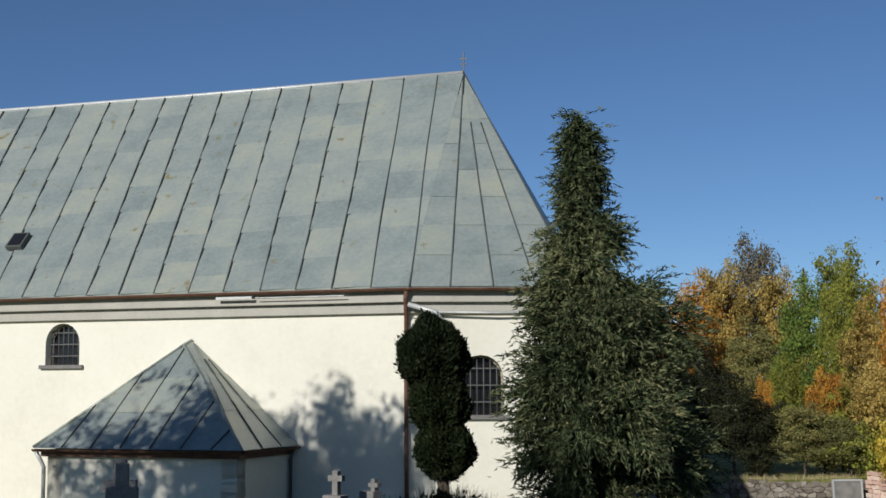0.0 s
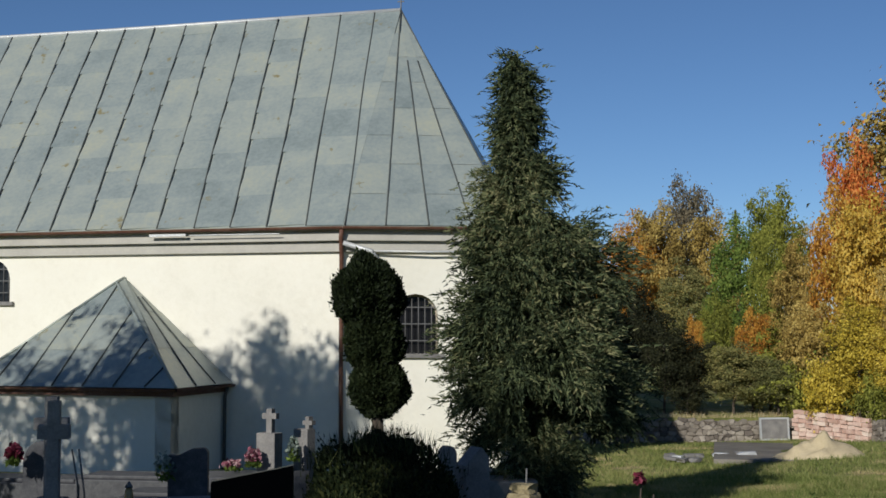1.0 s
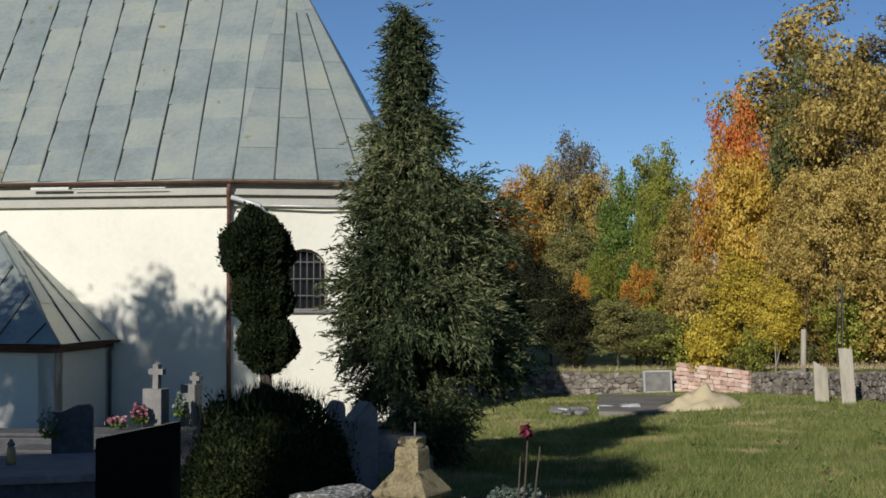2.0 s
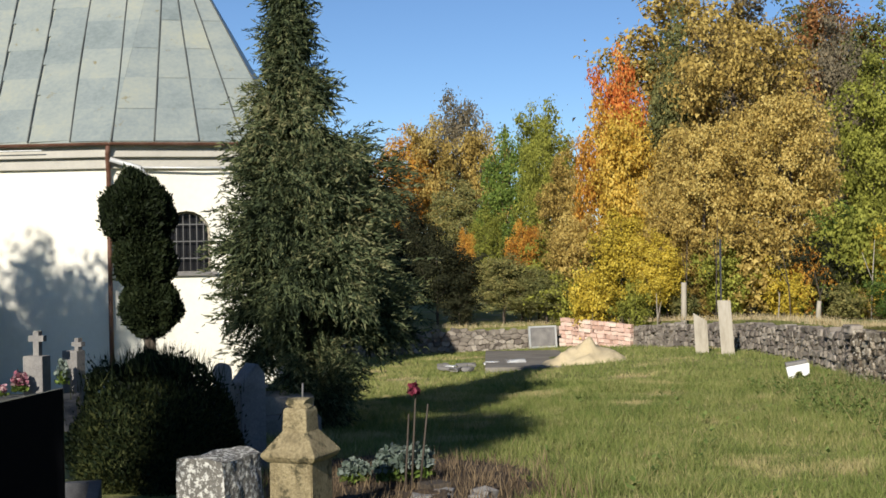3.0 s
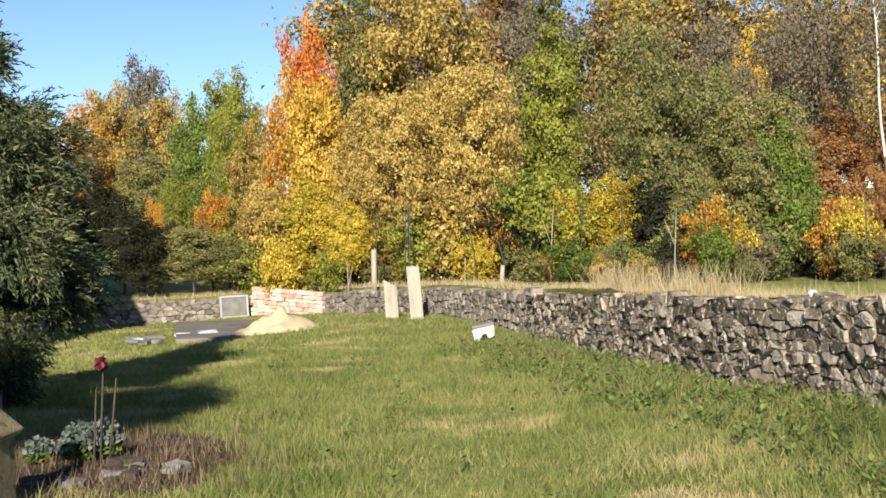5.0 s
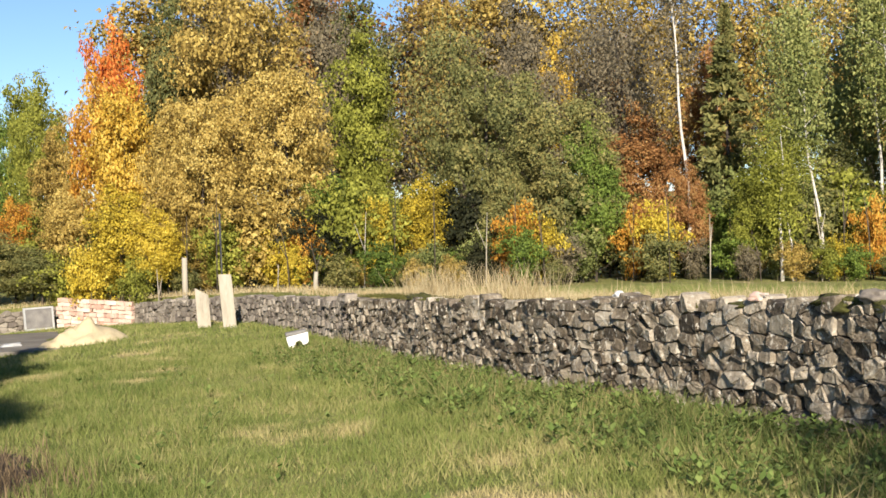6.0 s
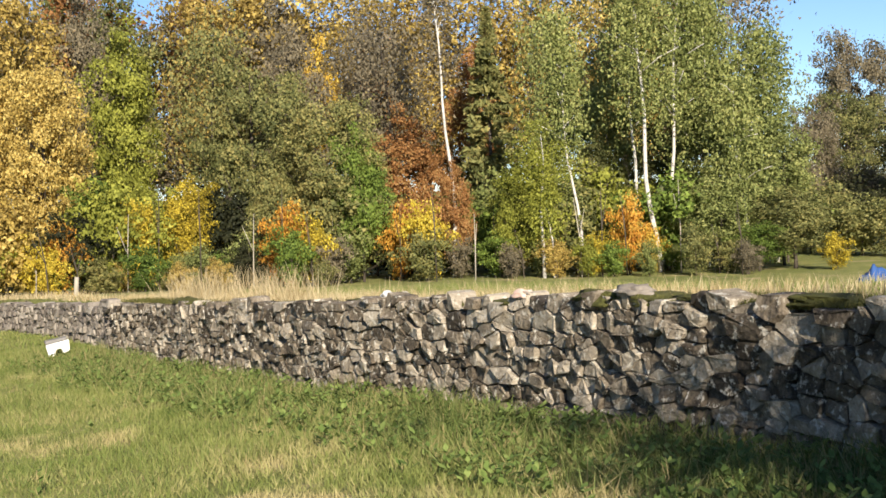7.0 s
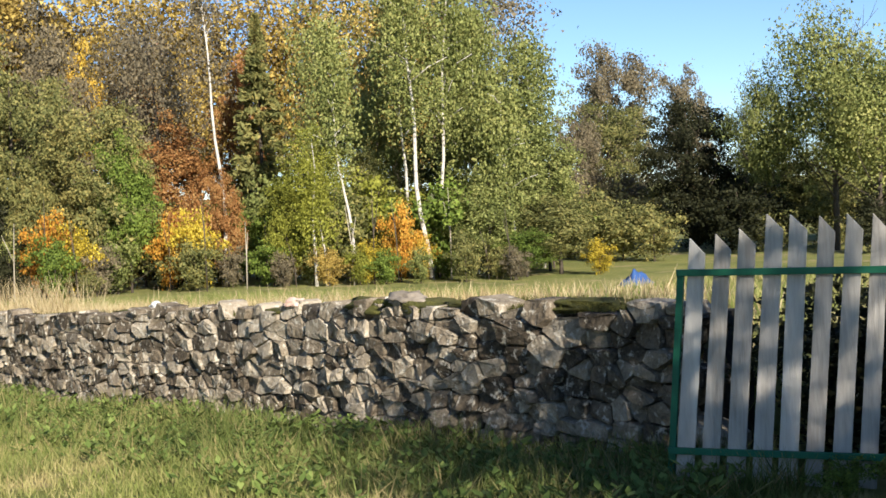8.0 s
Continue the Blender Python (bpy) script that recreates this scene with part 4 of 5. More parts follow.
put("crest", -10.1, -4.8, 9.9, 0.4, L_OLIVE, 170)
put("crest", -9.4, -4.4, 12.5, 0.95, L_OLIVE, 70)
put("wide", -11.4, 1.75, 10.9, 0.7, L_TAN, 300)
put("round", 1.2, -7.3, 7.2, 0.58, L_OLIVE, 200)
put("airy", 1.3, -5.6, 7.6, 1.0, L_OLIVE, 30)
put("wide", 0.9, -8.3, 6.3, 0.9, L_OLIVE, 200)

# the cedar on the lawn, the clipped yew and the box bush
def make_cedar(at, height, seed):
    """A cedar of drooping boughs, each hung with feathery sprays of small leaflets."""
    g = np.random.default_rng(seed)
    tree = thing("cedar", "dense dark green conical cedar with ragged drooping sprays", "tree")
    tree.matrix_basis = at
    part("trunk", tubes([(0, 0, -0.3), (0, 0, height * 0.5), (0.02, 0, height * 0.97)], [0.13, 0.06, 0.008], 8), M_BARK, tree)
    boughs, sprays, leaflets = 200, 19000, 15
    f = g.uniform(0, 1, boughs) ** 0.85
    f[:14] = np.linspace(0.86, 0.99, 14)
    ang = g.uniform(0, 2 * math.pi, boughs)
    prof = np.interp(f, [0, 0.08, 0.15, 0.27, 0.4, 0.5, 0.63, 0.75, 0.87, 0.95, 1], [0.26, 0.58, 0.98, 1.22, 1.15, 0.98, 0.72, 0.41, 0.17, 0.06, 0.02])
    reach = prof * g.uniform(0.42, 1.25, boughs) * (1 + 0.2 * np.cos(ang))
    w = reach ** 1.5 + 0.08
    k = g.choice(boughs, sprays, p=w / w.sum())
    s = g.uniform(0.04, 1, sprays) ** 0.7
    out = np.stack([np.cos(ang), np.sin(ang), 0 * ang], -1)
    side = np.stack([-np.sin(ang), np.cos(ang), 0 * ang], -1)
    root = out[k] * (reach[k] * s)[:, None] + side[k] * (g.normal(size=sprays) * (0.03 + 0.11 * s * reach[k]))[:, None]
    root[:, 2] = height * f[k] * 0.96 + 0.34 + reach[k] * (0.5 * s - 0.85 * s * s) + g.normal(size=sprays) * 0.055
    d = unit(out[k] * 0.7 + [0, 0, -0.45] + 0.45 * g.normal(size=(sprays, 3)))
    length = g.uniform(0.16, 0.4, sprays)
    tips = g.uniform(size=sprays) < 0.13
    s_tip = np.where(tips, g.uniform(0.85, 1.05, sprays) / np.maximum(s, 0.04), 1.0)
    root[:, :2] *= s_tip[:, None]
    d[tips] = unit(out[k][tips] * 0.9 + [0, 0, 0.32] + 0.28 * g.normal(size=(int(tips.sum()), 3)))
    length[tips] = g.uniform(0.3, 0.55, int(tips.sum()))
    t = np.tile(np.linspace(0, 1, leaflets), sprays)
    j = np.repeat(np.arange(sprays), leaflets)
    n = len(j)
    p = root[j] + d[j] * (t * length[j])[:, None] + [0, 0, -1] * (0.15 * t * t)[:, None] + g.normal(size=(n, 3)) * (0.022 * (1.1 - 0.5 * t))[:, None]
    a = unit(d[j] + [0, 0, -0.25] + 0.34 * g.normal(size=(n, 3)))
    b = unit(np.cross(a, g.normal(size=(n, 3)) + [0, 0, 0.6]))
    z = g.uniform(0.035, 0.07, (n, 1))
    part("crown", leaflets_of("crown", p, a * z, b * z * 0.26, L_CEDAR), None, tree)


make_cedar(pose(2.3, 19.8, -1.15) @ Matrix(((1, 0, -0.10, 0), (0, 1, 0, 0), (0, 0, 1, 0), (0, 0, 0, 1))), 6.65, 5)


def clipped(name, label, mat, lumps, count, leaf, seed, stem, at):
    """A clipped evergreen: leaves over rounded lumps (x, y, z, radius, half height), each a part, on a stem."""
    g = np.random.default_rng(seed)
    ob = thing(name, label, "shrub", at)
    if stem:
        bm = bmesh.new()
        for dx in (-0.07, 0.06):
            tube(bm, [(dx, 0, -0.2), (dx * 0.8, 0.02, stem * 0.5), (dx * 0.4, 0, stem)], [0.075, 0.06, 0.05], 7)
        part("stem", bm, M_BARK, ob)
    for x, y, z, r, hz in lumps:
        n = int(count * r * r)
        u = unit(g.normal(size=(n, 3)))
        k = np.array([noise.noise(Vector(map(float, q * 2.2 + seed))) for q in u])
        rad = (g.uniform(0.55, 1.0, n) ** 0.25 * (1 + 0.26 * k) * np.where(g.uniform(size=n) < 0.06, g.uniform(1.0, 1.14, n), 1.0))[:, None]
        p = u * rad * [r, r, hz] + [x, y, z]
        a = unit(u + [0, 0, 0.7] + 0.6 * g.normal(size=(n, 3)))
        b = unit(np.cross(a, g.normal(size=(n, 3))))
        s = leaf * g.uniform(0.6, 1.5, (n, 1))
        part("foliage", quads("foliage", p, a * s, b * s * 0.42, mat), None, ob)
        bm = bmesh.new()
        bmesh.ops.create_icosphere(bm, subdivisions=3, radius=1.0)
        for v in bm.verts:
            k = 0.8 * (1 + 0.2 * noise.noise(v.co * 2.2 + Vector((seed, seed, seed))))
            v.co = Vector((v.co.x * r * k + x, v.co.y * r * k + y, v.co.z * hz * k + z))
        part("inner_growth", bm, mat, ob)
    return ob


clipped("clipped_yew", "tall dark clipped yew in stacked balls on twin stems", L_YEW, [(-0.16, 0, 3.34, 0.55, 0.62), (-0.06, 0, 2.6, 0.46, 0.62), (0.02, 0, 1.86, 0.46, 0.50)], 60000, 0.036, 3, 1.6, (0.0, 22.0, -1.18))
clipped("box_bush", "broad rounded dark green box bush with sprigs on top", L_BUSH, [(0, 0, 0.24, 0.84, 1.06)], 70000, 0.024, 8, 0, (0.03, 14.0, -0.78))
g9 = np.random.default_rng(77)
n = 700
rt = np.stack([g9.normal(0.03, 0.34, n), g9.normal(14.0, 0.25, n), np.full(n, 0.42)], -1)
rt[:, 2] -= 0.4 * ((rt[:, 0] - 0.05) ** 2)
tp = rt + np.stack([g9.normal(0, 0.06, n), g9.normal(0, 0.06, n), g9.uniform(0.08, 0.3, n)], -1)
tagged(new("twigs", blades("twigs", rt, tp, 0.006, L_BUSH)), "thin green sprigs standing out of the box bush", "twigs", kind="stuff")

# ---- the field wall ----
def stone_meshes(count, seed, mat):
    """Rounded, broken stones of unit size."""
    g = random.Random(seed)
    out = []
    for i in range(count):
        bm = bmesh.new()
        bmesh.ops.create_cube(bm, size=1.0)
        bmesh.ops.subdivide_edges(bm, edges=bm.edges[:], cuts=1, use_grid_fill=True)
        o = Vector((g.uniform(0, 50), g.uniform(0, 50), g.uniform(0, 50)))
        sk = [g.uniform(-0.09, 0.09) for _ in range(3)]
        for v in bm.verts:
            r = v.co.length
            v.co = v.co * (1 - 0.14 * max(0, r - 0.5) / 0.37)
            n = noise.noise_vector(v.co * 1.9 + o)
            v.co += Vector((n.x * 0.22, n.y * 0.07, n.z * 0.22))
            v.co.x += sk[0] * v.co.z
            v.co.z += sk[1] * v.co.x
        me = bpy.data.meshes.new("stone")
        bm.to_mesh(me)
        bm.free()
        me.materials.append(mat)
        out.append(me)
    return out


STONES = stone_meshes(16, 5, M_STONE)

def core(name, line, heights, thick=0.34, inset=0.1):
    """The dark heart of a dry wall."""
    bm = bmesh.new()
    pts = []
    total = sum(math.dist(p, q) for p, q in zip(line, line[1:]))
    s = 0.0
    for i, (p, q) in enumerate(zip(line, line[1:])):
        n = max(1, int(math.dist(p, q) / 0.5))
        nrm = Vector((q[1] - p[1], -(q[0] - p[0]), 0)).normalized()
        for j in range(n + (i == len(line) - 2)):
            k = j / n
            pts.append((p[0] + (q[0] - p[0]) * k, p[1] + (q[1] - p[1]) * k, nrm, (s + math.dist(p, q) * k) / total))
        s += math.dist(p, q)
    rings = []
    for x, y, nrm, f in pts:
        k = f * (len(heights) - 1)
        i = min(len(heights) - 2, int(k))
        h = heights[i] + (heights[i + 1] - heights[i]) * (k - i) - 0.1
        z = gz(x, y)
        a, b = Vector((x, y, 0)) + nrm * (inset - 0.02), Vector((x, y, 0)) + nrm * (inset + thick)
        rings.append([bm.verts.new((c.x, c.y, zz)) for c, zz in ((a, z - 0.3), (a, z + h), (b, z + h), (b, z - 0.3))])
    for q, w in zip(rings, rings[1:]):
        for j in range(4):
            bm.faces.new((q[j], q[(j + 1) % 4], w[(j + 1) % 4], w[j]))
    bm.faces.new(rings[0])
    bm.faces.new(rings[-1][::-1])
    bmesh.ops.recalc_face_normals(bm, faces=bm.faces)
    me = bpy.data.meshes.new(name)
    bm.to_mesh(me)
    bm.free()
    me.materials.append(M_CORE)
    return me


EAST = [(7.9, 4.0), (8.0, 4.43), (8.7, 6.96), (9.21, 8.66), (9.66, 10.4), (10.2, 13.1), (11.26, 16.8), (12.25, 20.0), (13.24, 23.8)]
EAST_H = [1.12, 1.13, 1.15, 1.16, 1.15, 1.14, 1.12, 1.1, 1.06, 1.0]
NORTH = [(13.3, 24.0), (13.9, 25.2), (14.7, 28.5), (15.4, 32.5), (15.9, 37.0), (15.75, 42.6), (14.5, 46.0), (10.9, 45.85), (6.5, 45.7), (1.0, 45.5)]
NORTH_H = [1.0, 0.86, 0.74, 0.72, 0.74, 0.72, 0.72, 0.76, 0.8, 0.8]
wall_east = tagged(new("wall_east", core("wall_east", EAST, EAST_H)), "dry-stone field wall of dark lichened rubble", "stone wall", kind="structure")
wall_north = tagged(new("wall_north", core("wall_north", NORTH, NORTH_H)), "low far churchyard wall of pale rubble", "stone wall", kind="structure")

# ---- gate ----
gate = thing("picket_gate", "grey weathered picket gate in a green steel frame", "gate")
gate.matrix_world = pose(7.2, 3.95, -0.145, 0, 0, -75.0)
GL, G0, G1 = 3.0, 0.20, 1.26
SAG = 4.8  # degrees by which the posts and pickets lean out of square
for x in (0, GL):
    part("post", boxes(((0, -0.02, 0.0), (0.04, 0.02, G1 + 0.02)), bevel=0.004), M_GREEN, gate, "green painted steel post", at=pose(x, 0, 0, 0, SAG, 0))
for z in (G1, G0):
    part("rail", boxes(((z * 0.084, -0.045, z - 0.02), (GL + z * 0.084, -0.02, z + 0.02)), bevel=0.004), M_GREEN, gate)
for i in range(20):
    x, h = 0.05 + 0.15 * i, 1.46 + (0.11 if i > 2 else 0.012 * i) + rng.uniform(-0.015, 0.015)
    w = rng.uniform(0.098, 0.112)
    part("picket", prism([(0, 0.0), (w, 0.0), (w, h - 0.09), (0.01, h)], 0.0, 0.022, 0.003), M_WOOD, gate, at=pose(x, -0.015, 0.02, 0, SAG + rng.normal(0, 0.5), 0))

# shadowed hedge behind the pickets, its shade painted in as near-black leaves
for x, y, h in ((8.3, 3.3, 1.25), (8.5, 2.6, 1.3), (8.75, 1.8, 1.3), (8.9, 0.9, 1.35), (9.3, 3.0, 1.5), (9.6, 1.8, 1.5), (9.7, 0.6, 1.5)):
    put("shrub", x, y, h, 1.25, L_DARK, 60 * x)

for x, y, h, mat in ((7.3, 2.9, 0.32, L_GREEN), (7.22, 2.35, 0.5, L_GREEN), (7.1, 1.75, 0.6, L_OLIVE)):
    c = put("shrub", x, y, h, 1.3, mat, 90 * x)
    tagged(c, "low leafy weeds growing against the picket gate", "weeds")

# ---- leaning planks, posts and scraps by the far wall ----
def plank(x, y, w, h, cut, tilt, back, label):
    me = bpy.data.meshes.new("plank")
    bm = prism([(-w / 2, -0.1), (w / 2, -0.1), (w / 2, h - cut), (-w / 2, h)], -0.04, 0.04, 0.006)
    bm.to_mesh(me)
    bm.free()
    me.materials.append(M_PLANK)
    o = tagged(new("plank", me), label, "plank")
    o.matrix_world = pose(x, y, gz(x, y), back, tilt, -25)
    return o


plank(14.25, 32.1, 0.33, 1.40, 0.03, -4.0, -6, "tall pale plank leaning against the far wall")
plank(14.1, 33.4, 0.34, 1.05, 0.22, -3.0, -8, "shorter slant-cut plank leaning against the far wall")


def post(x, y, r, h, label, mat=M_PLANK, lean=0):
    bm = tubes([(0, 0, -0.3), (0, 0, h * 0.5), (0.01, 0, h)], [r, r * 0.95, r * 0.85], 8)
    me = bpy.data.meshes.new("post")
    bm.to_mesh(me)
    bm.free()
    me.materials.append(mat)
    o = tagged(new("post", me), label, "post")
    o.matrix_world = pose(x, y, gz(x, y), 0, lean, 0)


post(16.41, 40.29, 0.1, 1.74, "short weathered wooden fence post behind the wall")
post(17.56, 33.70, 0.07, 0.50, "short weathered wooden fence post behind the wall", lean=4)
post(17.46, 39.84, 0.035, 2.50, "thin upright pole behind the wall", M_IRON)


def heap(name, label, category, mat, at, rx, ry, h, seed, lumps=0.2, kind="", turn=0):
    """A low irregular mound on the ground."""
    bm = bmesh.new()
    bmesh.ops.create_grid(bm, x_segments=26, y_segments=20, size=1.0)
    for v in bm.verts:
        r = v.co.length
        k = max(0.0, 1 - r) ** 0.8
        n = noise.noise(v.co * 2.4 + Vector((seed, seed, 0))) * lumps + noise.noise(v.co * 6 + Vector((seed, 0, 0))) * lumps * 0.4
        x, y = v.co.x * rx, v.co.y * ry
        c, s = math.cos(radians(turn)), math.sin(radians(turn))
        wx, wy = x * c - y * s, x * s + y * c
        v.co = Vector((wx, wy, gz(at[0] + wx, at[1] + wy) + (h * k * (1 + n * 2) if r < 1 else -0.05) - 0.012))
    for f in bm.faces:
        f.smooth = True
    me = bpy.data.meshes.new(name)
    bm.to_mesh(me)
    bm.free()
    me.materials.append(mat)
    o = tagged(new(name, me), label, category, kind=kind)
    o.location = (at[0], at[1], 0)
    return o


heap("sand_mound", "small heap of yellow sand on the grass", "sand", M_SAND, (10.75, 33.0), 1.15, 0.9, 0.5, 3, 0.4)

# strip of bare concrete and rubbish in front of the far wall
slab = tagged(new("concrete_strip", mesh_of("concrete_strip", *sheet(2.4, 9.5, 0.12), M_CONCRETE)), "grey strip of bare concrete in the lawn", "path", kind="structure")
slope = math.degrees(math.atan2(gz(10.3, 41.8) - gz(8.05, 32.6), 9.5))
slab.matrix_world = pose(8.05, 32.6, gz(8.05, 32.6) + 0.02, 0, 0, -14) @ pose(0, 0, 0, slope, 0, 0)
for i in range(11):
    x, y = 7.4 + rng.uniform(0, 2.0), 33.6 + rng.uniform(0, 3.2)
    me = STONES[i % 16].copy()
    me.materials.clear()
    me.materials.append(M_ZINC if i % 4 == 0 else M_GREYSTONE)
    o = tagged(new("rubble_piece", me), "pale lump of rubble on the ground", "rubble", "rubble by the concrete strip")
    o.matrix_world = pose(x, y, gz(x, y) + 0.08, 0, 0, i * 40) @ Matrix.Diagonal((rng.uniform(0.2, 0.5), 0.25, rng.uniform(0.08, 0.17), 1))

# framed board against the far wall
board = thing("framed_board", "dark board in a pale frame leaning on the far wall", "board")
board.matrix_world = pose(13.15, 44.9, gz(13.15, 44.9) + 0.02, -6, 0, 8)
part("panel", boxes(((-0.48, -0.01, 0.05), (0.48, 0.02, 0.72))), M_GREYSTONE, board)
for lo, hi in (((-0.52, -0.03, 0.0), (0.52, 0.03, 0.06)), ((-0.52, -0.03, 0.70), (0.52, 0.03, 0.76)), ((-0.52, -0.032, 0.0), (-0.46, 0.032, 0.76)), ((0.46, -0.032, 0.0), (0.52, 0.032, 0.76))):
    part("frame_bar", boxes((lo, hi)), M_ZINC, board)

# small white stool-like block with a grey slab on the lawn
stool = thing("white_block", "small white stand with a grey top on the grass", "stand")
stool.matrix_world = pose(12.45, 24.7, gz(12.45, 24.7) + 0.05, 0, -9, -22)
part("body", prism([(-0.2, 0.0), (-0.08, 0.0), (-0.06, 0.12), (0.05, 0.14), (0.07, 0.03), (0.2, 0.05), (0.23, 0.27), (-0.22, 0.25)], -0.1, 0.1, 0.014), M_WHITE, stool)
part("top", boxes(((-0.22, -0.08, 0.26), (0.2, 0.16, 0.33)), bevel=0.02), M_GREYSTONE, stool, "grey stone top")

# blue tarpaulin heap at the edge of the far field
heap("tarpaulin", "blue tarpaulin thrown over a heap at the field's edge", "tarpaulin", M_BLUE, (33.6, 19.2), 0.7, 0.5, 0.42, 5, 0.3)

# ---- graves ----
def mono(name, label, bm, mat, at, turn=0, category="gravestone", tilt=0, roll=0):
    me = bpy.data.meshes.new(name)
    bm.to_mesh(me)
    bm.free()
    me.materials.append(mat)
    o = tagged(new(name, me), label, category)
    o.matrix_world = pose(at[0], at[1], at[2], tilt, roll, turn)
    return o


def on(x, y, dz=0.0):
    return (x, y, gz(x, y) + dz)


# black polished stone with a slanting top, seen from behind
black = thing("gravestone", "black polished granite gravestone with a slanting top", "gravestone", on(-0.95, 10.5))
part("tablet", prism([(-0.31, 0.0), (0.31, 0.0), (0.31, 1.17), (0.16, 1.14), (-0.31, 1.05)], -0.05, 0.05, 0.006), M_BLACK, black)
part("plinth", boxes(((-0.45, -0.14, -0.1), (0.45, 0.14, 0.06)), bevel=0.01), M_GRANITE, black)
part("grave_kerb", boxes(((-0.5, 0.14, -0.1), (-0.4, 2.0, 0.12)), ((0.4, 0.14, -0.1), (0.5, 2.0, 0.12)), ((-0.5, 2.0, -0.1), (0.5, 2.1, 0.12))), M_GRANITE, black)

# table tomb with a dark headstone, a lantern and a vase
tomb = thing("table_tomb", "low grey stone tomb with a flat pale ledger", "tomb", on(-2.62, 15.0))
tomb.rotation_euler.z = radians(9)
part("base", boxes(((-0.80, -0.75, -0.3), (0.80, 0.95, 0.44)), bevel=0.015), M_GRANITE, tomb)
part("ledger", boxes(((-0.86, -0.82, 0.44), (0.86, 1.0, 0.52)), bevel=0.012), M_GREYSTONE, tomb, "pale smooth stone ledger")
tz = gz(-2.62, 15.0) + 0.52
mono("headstone", "dark granite headstone with a wavy top standing behind a tomb", prism([(-0.24, -0.7), (0.24, -0.7), (0.24, 0.5), (0.20, 0.55), (0.05, 0.54), (-0.12, 0.46), (-0.24, 0.47)], -0.08, 0.08, 0.008), M_GRANITE, (-2.30, 16.85, tz - 0.06))
lantern = thing("grave_lantern", "small amber glass grave lantern with a dark cap", "lantern", (-2.72, 15.2, tz))
part("glass", tubes([(0, 0, 0), (0, 0, 0.03), (0, 0, 0.16), (0, 0, 0.2)], [0.05, 0.055, 0.045, 0.03], 10), M_GLASSY, lantern)
part("cap", tubes([(0, 0, 0.2), (0, 0, 0.22), (0, 0, 0.27)], [0.045, 0.04, 0.008], 10), M_IRON, lantern)


def posy(name, label, at, r, h, mat, seed, n=160, leaf=0.035, green=True):
    """A bunch of flowers or leaves on stems."""
    g = np.random.default_rng(seed)
    ob = thing(name, label, "flowers", at)
    u = unit(g.normal(size=(n, 3)))
    u[:, 2] = np.abs(u[:, 2])
    p = u * [r, r, h * 0.5] * g.uniform(0.5, 1, (n, 1)) + [0, 0, h * 0.5]
    a = unit(g.normal(size=(n, 3)))
    b = unit(np.cross(a, g.normal(size=(n, 3))))
    part("petals", quads("petals", p, a * leaf, b * leaf * 0.8, mat), None, ob)
    if green:
        p = u * [r, r, h * 0.4] * g.uniform(0.2, 0.95, (n, 1)) + [0, 0, h * 0.3]
        part("foliage", quads("foliage", p, b * leaf * 1.3, a * leaf * 0.5, L_GREEN), None, ob)
    return ob


posy("flower_bunch", "dry grey-green bunch of flowers by a headstone", (-2.55, 16.6, tz - 0.02), 0.14, 0.5, L_SILVER, 1, 70)
posy("flower_bunch", "pink and red artificial flowers on a grave", on(-2.3, 21.8, 0.48), 0.2, 0.26, M_PINK, 2, 70, 0.04)
posy("flower_bunch", "pink and red artificial flowers on a grave", on(-1.95, 21.6, 0.5), 0.14, 0.45, M_PINK, 3, 90, 0.045)
posy("flower_bunch", "pale bunch of flowers beside a cross stone", on(-1.35, 22.0, 0.55), 0.12, 0.55, L_SILVER, 4, 90, 0.04)
grave = mono("grave_slab", "low grey stone grave bed with flowers", boxes(((-0.9, -0.5, -0.3), (0.9, 0.5, 0.5)), bevel=0.02), M_GRANITE, on(-2.0, 21.9), category="grave")


def cross(bm, x, z, w, h, arm, t, y0=-0.05, y1=0.05):
    """A plain Latin cross into bm: foot at z, height h, arms arm wide."""
    box(bm, (x - t / 2, y0, z), (x + t / 2, y1, z + h))
    box(bm, (x - arm / 2, y0 + 0.002, z + h * 0.58), (x + arm / 2, y1 - 0.002, z + h * 0.58 + w))
    return bm


stele = thing("gravestone", "grey stone stele crowned with a small cross", "gravestone", on(-1.72, 21.9))
stele.rotation_euler.z = radians(-28)
part("stele", boxes(((-0.17, -0.12, -0.1), (0.17, 0.12, 1.15)), bevel=0.012), M_GREYSTONE, stele)
part("cross", cross(bmesh.new(), 0.02, 1.15, 0.09, 0.38, 0.26, 0.1), M_GREYSTONE, stele)
stele2 = thing("gravestone", "narrow grey stele with a small cross", "gravestone", on(-1.2, 22.5))
stele2.rotation_euler.z = radians(-38)
part("stele", boxes(((-0.15, -0.1, -0.1), (0.15, 0.1, 1.22)), bevel=0.012), M_GREYSTONE, stele2)
part("cross", cross(bmesh.new(), 0.1, 1.1, 0.07, 0.32, 0.2, 0.08), M_GREYSTONE, stele2)

